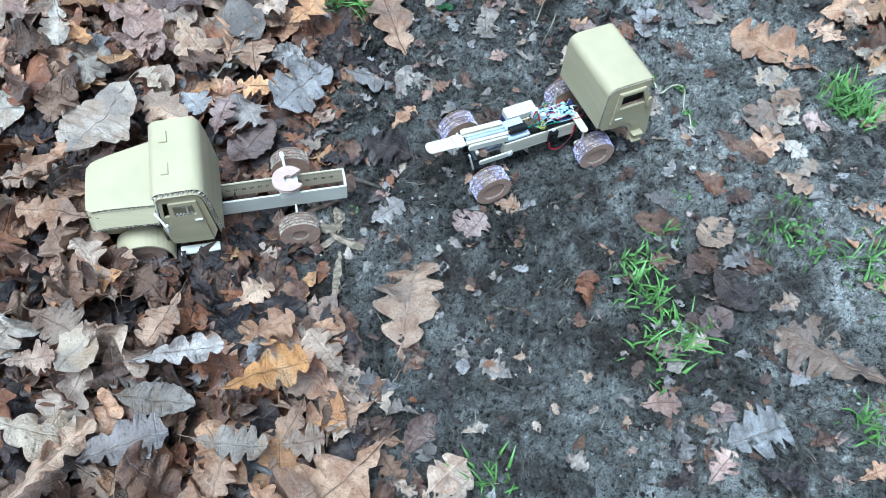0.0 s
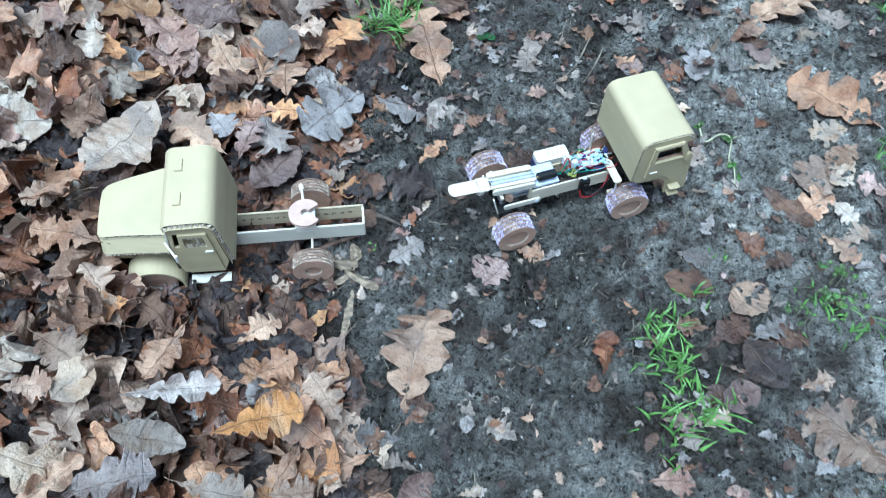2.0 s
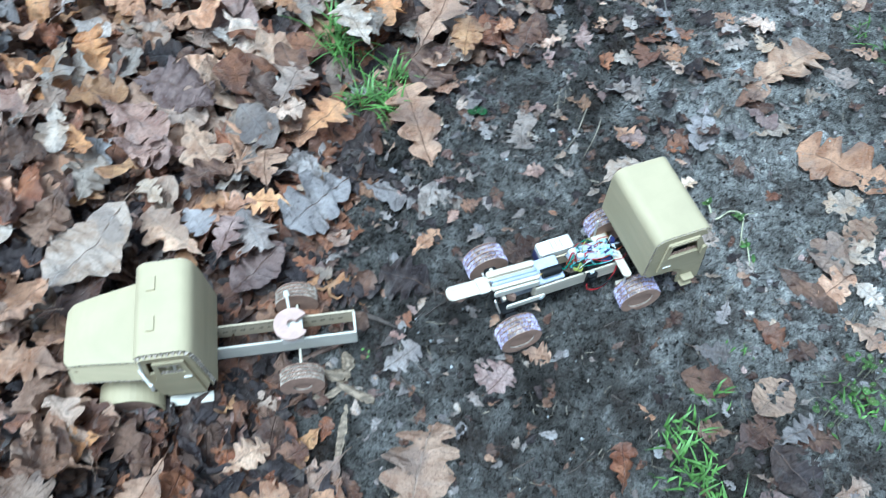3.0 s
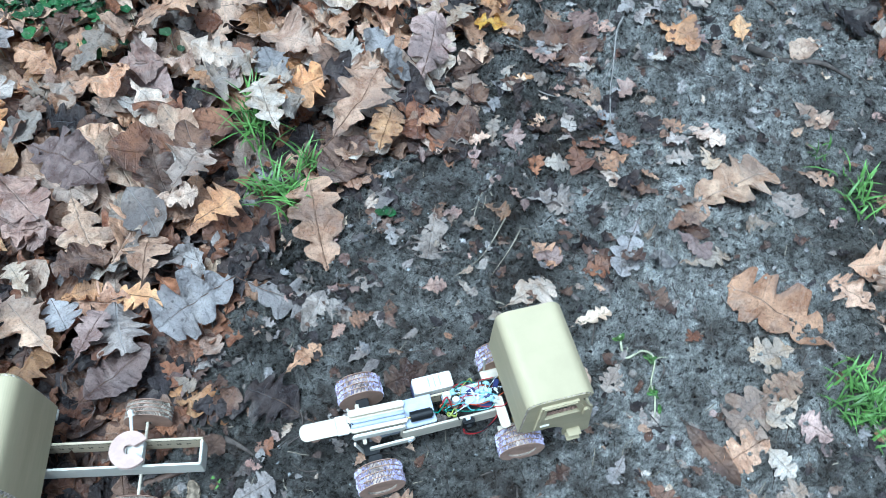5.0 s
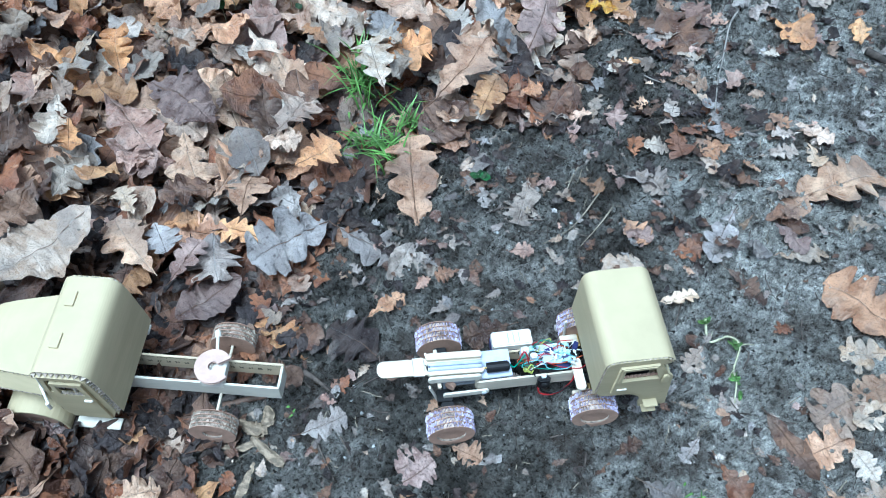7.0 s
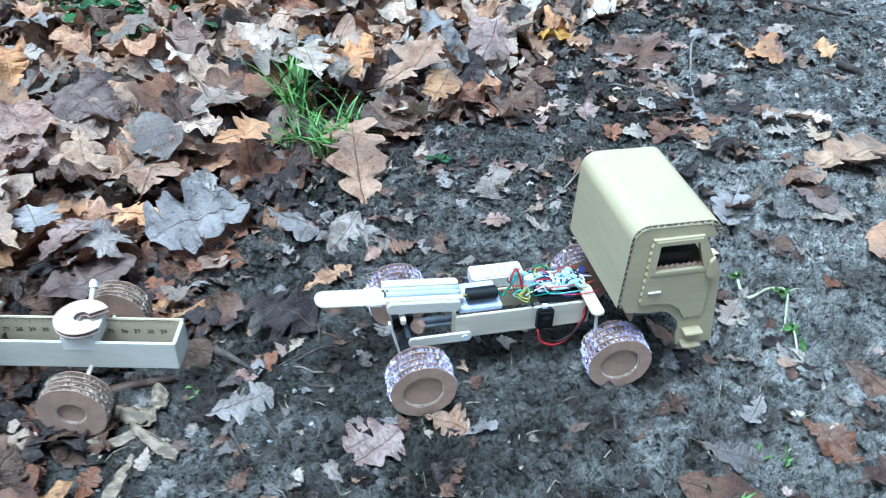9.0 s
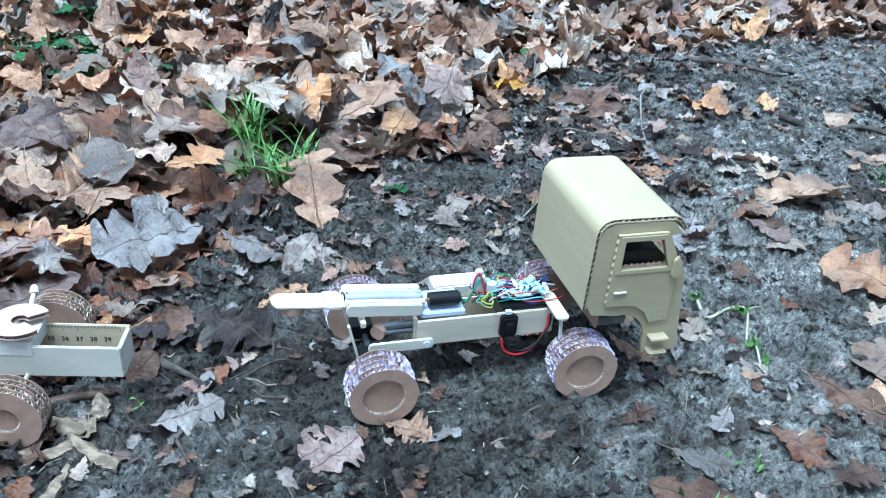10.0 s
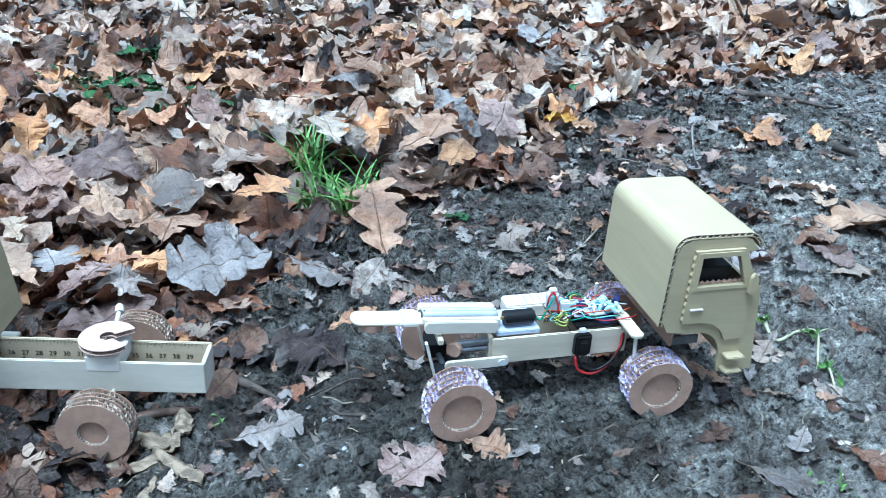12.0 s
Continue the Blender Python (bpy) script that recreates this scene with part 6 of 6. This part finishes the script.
def bark_strip(points, width, label, seed):
    """A piece of peeled bark: an arched strip with ragged edges and some thickness."""
    rng = np.random.RandomState(seed)
    n, m = 14, 5
    p = np.array(points)
    t = np.linspace(0, len(p) - 1, n)
    x, y, h = (np.interp(t, range(len(p)), p[:, i]) for i in range(3))
    dx, dy = np.gradient(x), np.gradient(y)
    d = np.hypot(dx, dy)
    co = []
    for thick in (0.0, 0.0014):
        for i in range(n):
            w = width * (0.5 + 0.5 * min(1, 4 * i / n, 4 * (n - 1 - i) / n)) * rng.uniform(0.75, 1.15)
            for a in np.linspace(-1, 1, m):
                co.append((x[i] - dy[i] / d[i] * a * w, y[i] + dx[i] / d[i] * a * w, h[i] + width * 0.75 * (1 - a * a) - thick + rng.normal(0, 0.0003)))
    co = np.array(co)
    co[:, 2] += ground_z(co[:, 0], co[:, 1]) * 0.4 + float(np.mean(ground_z(x, y))) * 0.6 + 0.0035
    f = leaf_faces(n, m)
    low = f[:, ::-1] + n * m
    rim = [i * m for i in range(n)] + [(n - 1) * m + j for j in range(1, m)] + [i * m + m - 1 for i in range(n - 2, -1, -1)] + list(range(m - 2, 0, -1))
    side = [(a, a + n * m, b + n * m, b) for a, b in zip(rim, rim[1:] + rim[:1])]
    tagged(new("bark", quads("bark", co, np.vstack([f, low, side]), PALE_BARK)), label, "bark", "bark on the mud")


branch([[(0.342, 1.403, 0.010), (0.333, 1.368, 0.012), (0.333, 1.319, 0.008), (0.332, 1.289, 0.006), (0.329, 1.255, 0.005), (0.330, 1.207, 0.003), (0.331, 1.186, 0.002), (0.324, 1.153, 0.000)],
        [(0.332, 1.289, 0.006), (0.348, 1.266, 0.004), (0.364, 1.243, 0.001)], [(0.331, 1.306, 0.006), (0.322, 1.281, 0.004), (0.315, 1.268, 0.001)],
        [(0.333, 1.316, 0.008), (0.315, 1.309, 0.006), (0.302, 1.310, 0.003)], [(0.330, 1.250, 0.005), (0.335, 1.232, 0.004), (0.339, 1.216, 0.001)], [(0.333, 1.368, 0.010), (0.322, 1.361, 0.008), (0.310, 1.357, 0.004)]],
       0.0019, GREY_TWIG, "grey branching dead twig lying on the mud")
branch([[(0.235, 1.339, 0.004), (0.261, 1.338, 0.006), (0.292, 1.331, 0.004)], [(0.294, 1.333, 0.004), (0.272, 1.317, 0.005), (0.253, 1.304, 0.002)]], 0.0019, GREY_TWIG, "grey forked dead twig beside the leaves")
branch([[(0.224, 1.245, 0.002), (0.236, 1.230, 0.004), (0.257, 1.229, 0.002)], [(0.240, 1.230, 0.004), (0.247, 1.220, 0.002), (0.262, 1.223, 0.001)]], 0.0015, GREY_TWIG, "small forked grey twig on the mud")
twig([(0.284, 1.124, 0.000), (0.298, 1.134, 0.000), (0.309, 1.144, 0.000)], 0.0014, TWIG, "thin dark twig on the mud")
twig([(-0.143, 0.604, 0.000), (-0.115, 0.620, 0.001), (-0.090, 0.634, 0.000)], 0.0052, BROWN_TWIG, "thick brown piece of stick on the mud")
twig([(-0.071, 0.665, 0.000), (-0.053, 0.660, 0.000), (-0.034, 0.652, 0.000)], 0.0042, TWIG, "short dark grey piece of stick on the mud")
bark_strip([(-0.096, 0.577, 0), (-0.074, 0.567, 0), (-0.062, 0.562, 0.001), (-0.051, 0.559, 0)], 0.0062, "strip of pale rotten bark on the mud", 1)
bark_strip([(-0.126, 0.558, 0), (-0.100, 0.566, 0), (-0.088, 0.577, 0)], 0.0040, "narrow strip of pale rotten bark on the mud", 2)
bark_strip([(-0.117, 0.592, 0), (-0.098, 0.587, 0.002), (-0.082, 0.590, 0.003)], 0.0085, "curled flake of pale rotten bark on the mud", 3)
bark_strip([(-0.092, 0.612, 0.001), (-0.085, 0.601, 0.003), (-0.086, 0.590, 0.001)], 0.0070, "curled flake of pale rotten bark on the mud", 4)
bark_strip([(-0.083, 0.552, 0), (-0.084, 0.519, 0), (-0.086, 0.487, 0)], 0.0050, "strip of rotten bark beside the leaves", 5)
twig([(0.535, 1.385, 0.000), (0.592, 1.378, 0.000), (0.641, 1.367, 0.000), (0.685, 1.347, 0.000)], 0.0060, TWIG, "dark bent stick on the path")
twig([(0.254, 0.662, 0.000), (0.259, 0.636, 0.000), (0.267, 0.615, 0.000)], 0.0016, TWIG, "thin dark twig on the mud")
twig([(-0.025, 0.590, 0.000), (-0.001, 0.565, 0.000), (0.007, 0.558, 0.000)], 0.0016, TWIG, "thin dark twig on the mud")
weed([(0.358, 0.862, 0.012), (0.367, 0.838, 0.006), (0.386, 0.847, 0.010), (0.398, 0.834, 0.010), (0.399, 0.812, 0.006), (0.401, 0.792, 0.006), (0.403, 0.768, 0.004)], "uprooted weed with pale crooked stem and small green leaves")
twig([(0.225, 0.996, 0.000), (0.214, 0.959, 0.000), (0.194, 0.916, 0.000)], 0.0014, STRAW, "thin dry stem beside a grey leaf")
twig([(0.204, 1.007, 0.000), (0.182, 0.945, 0.000), (0.151, 0.908, 0.000)], 0.0014, STRAW, "thin dry stem beside a grey leaf")
twig([(0.269, 0.648, 0.000), (0.274, 0.626, 0.000), (0.291, 0.608, 0.000)], 0.0013, TWIG, "thin dark twig on the mud")
twig([(-0.056, 0.659, 0.000), (-0.023, 0.656, 0.000), (-0.001, 0.680, 0.000)], 0.0012, TWIG, "thin dark twig on the mud")
twig([(-0.002, 0.671, 0.000), (0.014, 0.684, 0.000), (0.024, 0.691, 0.000)], 0.0012, TWIG, "thin dark twig on the mud")
twig([(0.418, 1.629, 0.000), (0.499, 1.608, 0.000), (0.573, 1.571, 0.000)], 0.0060, TWIG, "brown stick at the edge of the litter")
twig([(0.182, 1.084, 0.000), (0.167, 1.036, 0.000), (0.161, 0.983, 0.000)], 0.0013, STRAW, "thin grey twig on the mud")
twig([(0.178, 1.048, 0.000), (0.190, 1.020, 0.000), (0.189, 0.977, 0.000)], 0.0010, STRAW, "thin grey twig on the mud")
twig([(0.171, 1.104, 0.000), (0.159, 1.011, 0.000), (0.171, 0.958, 0.000)], 0.0010, TWIG, "thin dark twig on the mud")


def crumbs(name, count, area, sizes, seed, mat, label, category, chance):
    """Grit and clods, many-sided and pressed a little into the mud."""
    rng = np.random.RandomState(seed)
    base = np.array([(1, 0, 0), (0, 1, 0), (-1, 0, 0), (0, -1, 0), (0, 0, 0.8), (0, 0, -0.6)], float)
    tri = np.array([(0, 1, 4), (1, 2, 4), (2, 3, 4), (3, 0, 4), (1, 0, 5), (2, 1, 5), (3, 2, 5), (0, 3, 5)])
    x = area[0] + (area[1] - area[0]) * rng.rand(count)
    y = area[2] + (area[3] - area[2]) * rng.rand(count)
    ok = rng.rand(count) < chance(x, y)
    x, y = x[ok], y[ok]
    s = sizes[0] + (sizes[1] - sizes[0]) * rng.rand(len(x)) ** 3
    z = ground_z(x, y)
    co = np.concatenate([(base * (0.6 + 0.8 * rng.rand(6, 3))) * s[k] + [x[k], y[k], z[k] + s[k] * 0.2] for k in range(len(x))])
    f = np.concatenate([tri + 6 * k for k in range(len(x))])
    return tagged(new(name, quads(name, co, f, mat, smooth=False)), label, category, kind="stuff")


def stems(name, count, seed, mat, lengths, thick, label):
    """Dry needles and bits of stem trodden into the path."""
    rng = np.random.RandomState(seed)
    co, faces = [], []
    for k in range(count):
        x, y, a = rng.uniform(-0.15, 0.75), rng.uniform(0.2, 1.6), rng.rand() * 6.2832
        if litter(x, y) > 0.4:
            continue
        L, w, bend = rng.uniform(*lengths), rng.uniform(*thick), rng.normal(0, 0.6)
        base = len(co)
        for i in range(4):
            t = i / 3
            px, py = x + L * t * math.cos(a + bend * t), y + L * t * math.sin(a + bend * t)
            z = float(ground_z(px, py)) + 0.0008
            for s, h in ((-1, 0), (0, w * 1.6), (1, 0)):
                co.append((px - s * w * math.sin(a), py + s * w * math.cos(a), z + h))
        for i in range(3):
            for s in range(2):
                p = base + 3 * i + s
                faces.append((p, p + 1, p + 4, p + 3))
    return tagged(new(name, quads(name, np.array(co), np.array(faces), mat)), label, "stems", kind="stuff")


stems("dry_stems", 700, 77, STRAW, (0.006, 0.026), (0.0003, 0.0007), "dry needles and stem bits on the mud")
stems("dark_stems", 650, 78, TWIG, (0.008, 0.06), (0.0004, 0.0011), "dark bits of twig trodden into the mud")
crumbs("mud_crumbs", 46000, (-0.2, 0.85, 0.15, 1.6), (0.0010, 0.0068), 31, MUD, "small dark crumbs of mud on the path", "mud crumbs", lambda x, y: (1 - litter(x, y)) * smooth_noise(x, y, 0.05, 33))
crumbs("rotten_bits", 17000, (-0.2, 0.85, 0.15, 1.7), (0.0009, 0.0040), 36, ROT, "black rotten leaf and bark crumbs on the mud", "crumbs", lambda x, y: (1 - litter(x, y)) * (0.15 + 0.85 * smooth_noise(x, y, 0.06, 37) ** 2))
crumbs("grit", 6500, (-0.2, 1.0, 0.12, 2.0), (0.0007, 0.0026), 32, STONE, "pale grit scattered in the mud", "grit", lambda x, y: (1 - litter(x, y)) * smooth_noise(x, y, 0.09, 35))


def low_plant(name, x, y, count, spread, size, seed, label, category):
    """A low plant of small rounded green leaves."""
    w = thing(name, label, category)
    rng = random.Random(seed)
    base = float(ground_z(x, y)) + float(pile(x, y, 0.6))
    for i in range(count):
        px, py = x + rng.gauss(0, spread), y + rng.gauss(0, spread * 0.6)
        z = base + rng.uniform(0.008, 0.03) if count > 4 else base + 0.014
        ob = new("green_leaf", leaf_mesh(5, 0.8, "fresh" if name == "clover" else "green"))
        ob.parent = w
        ob.matrix_local = pose(px, py, z, rng.uniform(-25, 25), rng.uniform(-25, 25), rng.uniform(0, 360)) @ Matrix.Scale(size * rng.uniform(0.6, 1.2), 4)
        part("stem", tube([(px, py, z), (px + 0.003, py + 0.002, z - 0.010), (px + 0.005, py + 0.001, base - 0.014)], 0.0006, 5, 3), WEED, w)
    return w


low_plant("ground_ivy", -0.482, 1.241, 80, 0.060, 0.022, 90, "low green ground ivy among the dead leaves", "plant")
low_plant("ground_ivy", -0.525, 1.247, 40, 0.035, 0.022, 91, "low green ground ivy among the dead leaves", "plant")
low_plant("ground_ivy", -0.540, 1.421, 56, 0.032, 0.024, 92, "low green ground ivy among the dead leaves", "plant")
low_plant("ground_ivy", -0.634, 1.236, 16, 0.025, 0.020, 93, "low green ground ivy among the dead leaves", "plant")
low_plant("clover", 0.506, 0.627, 12, 0.011, 0.009, 96, "small bright green clover on the mud", "plant")
low_plant("clover", 0.505, 0.592, 16, 0.014, 0.009, 97, "small bright green clover on the mud", "plant")
low_plant("clover", 0.454, 0.566, 8, 0.010, 0.008, 98, "small bright green clover on the mud", "plant")
low_plant("seedling", 0.050, 0.986, 2, 0.006, 0.026, 94, "small green seedling on the mud edge", "plant")
low_plant("seedling", 0.170, 1.538, 4, 0.012, 0.022, 95, "small green seedling among dead leaves", "plant")
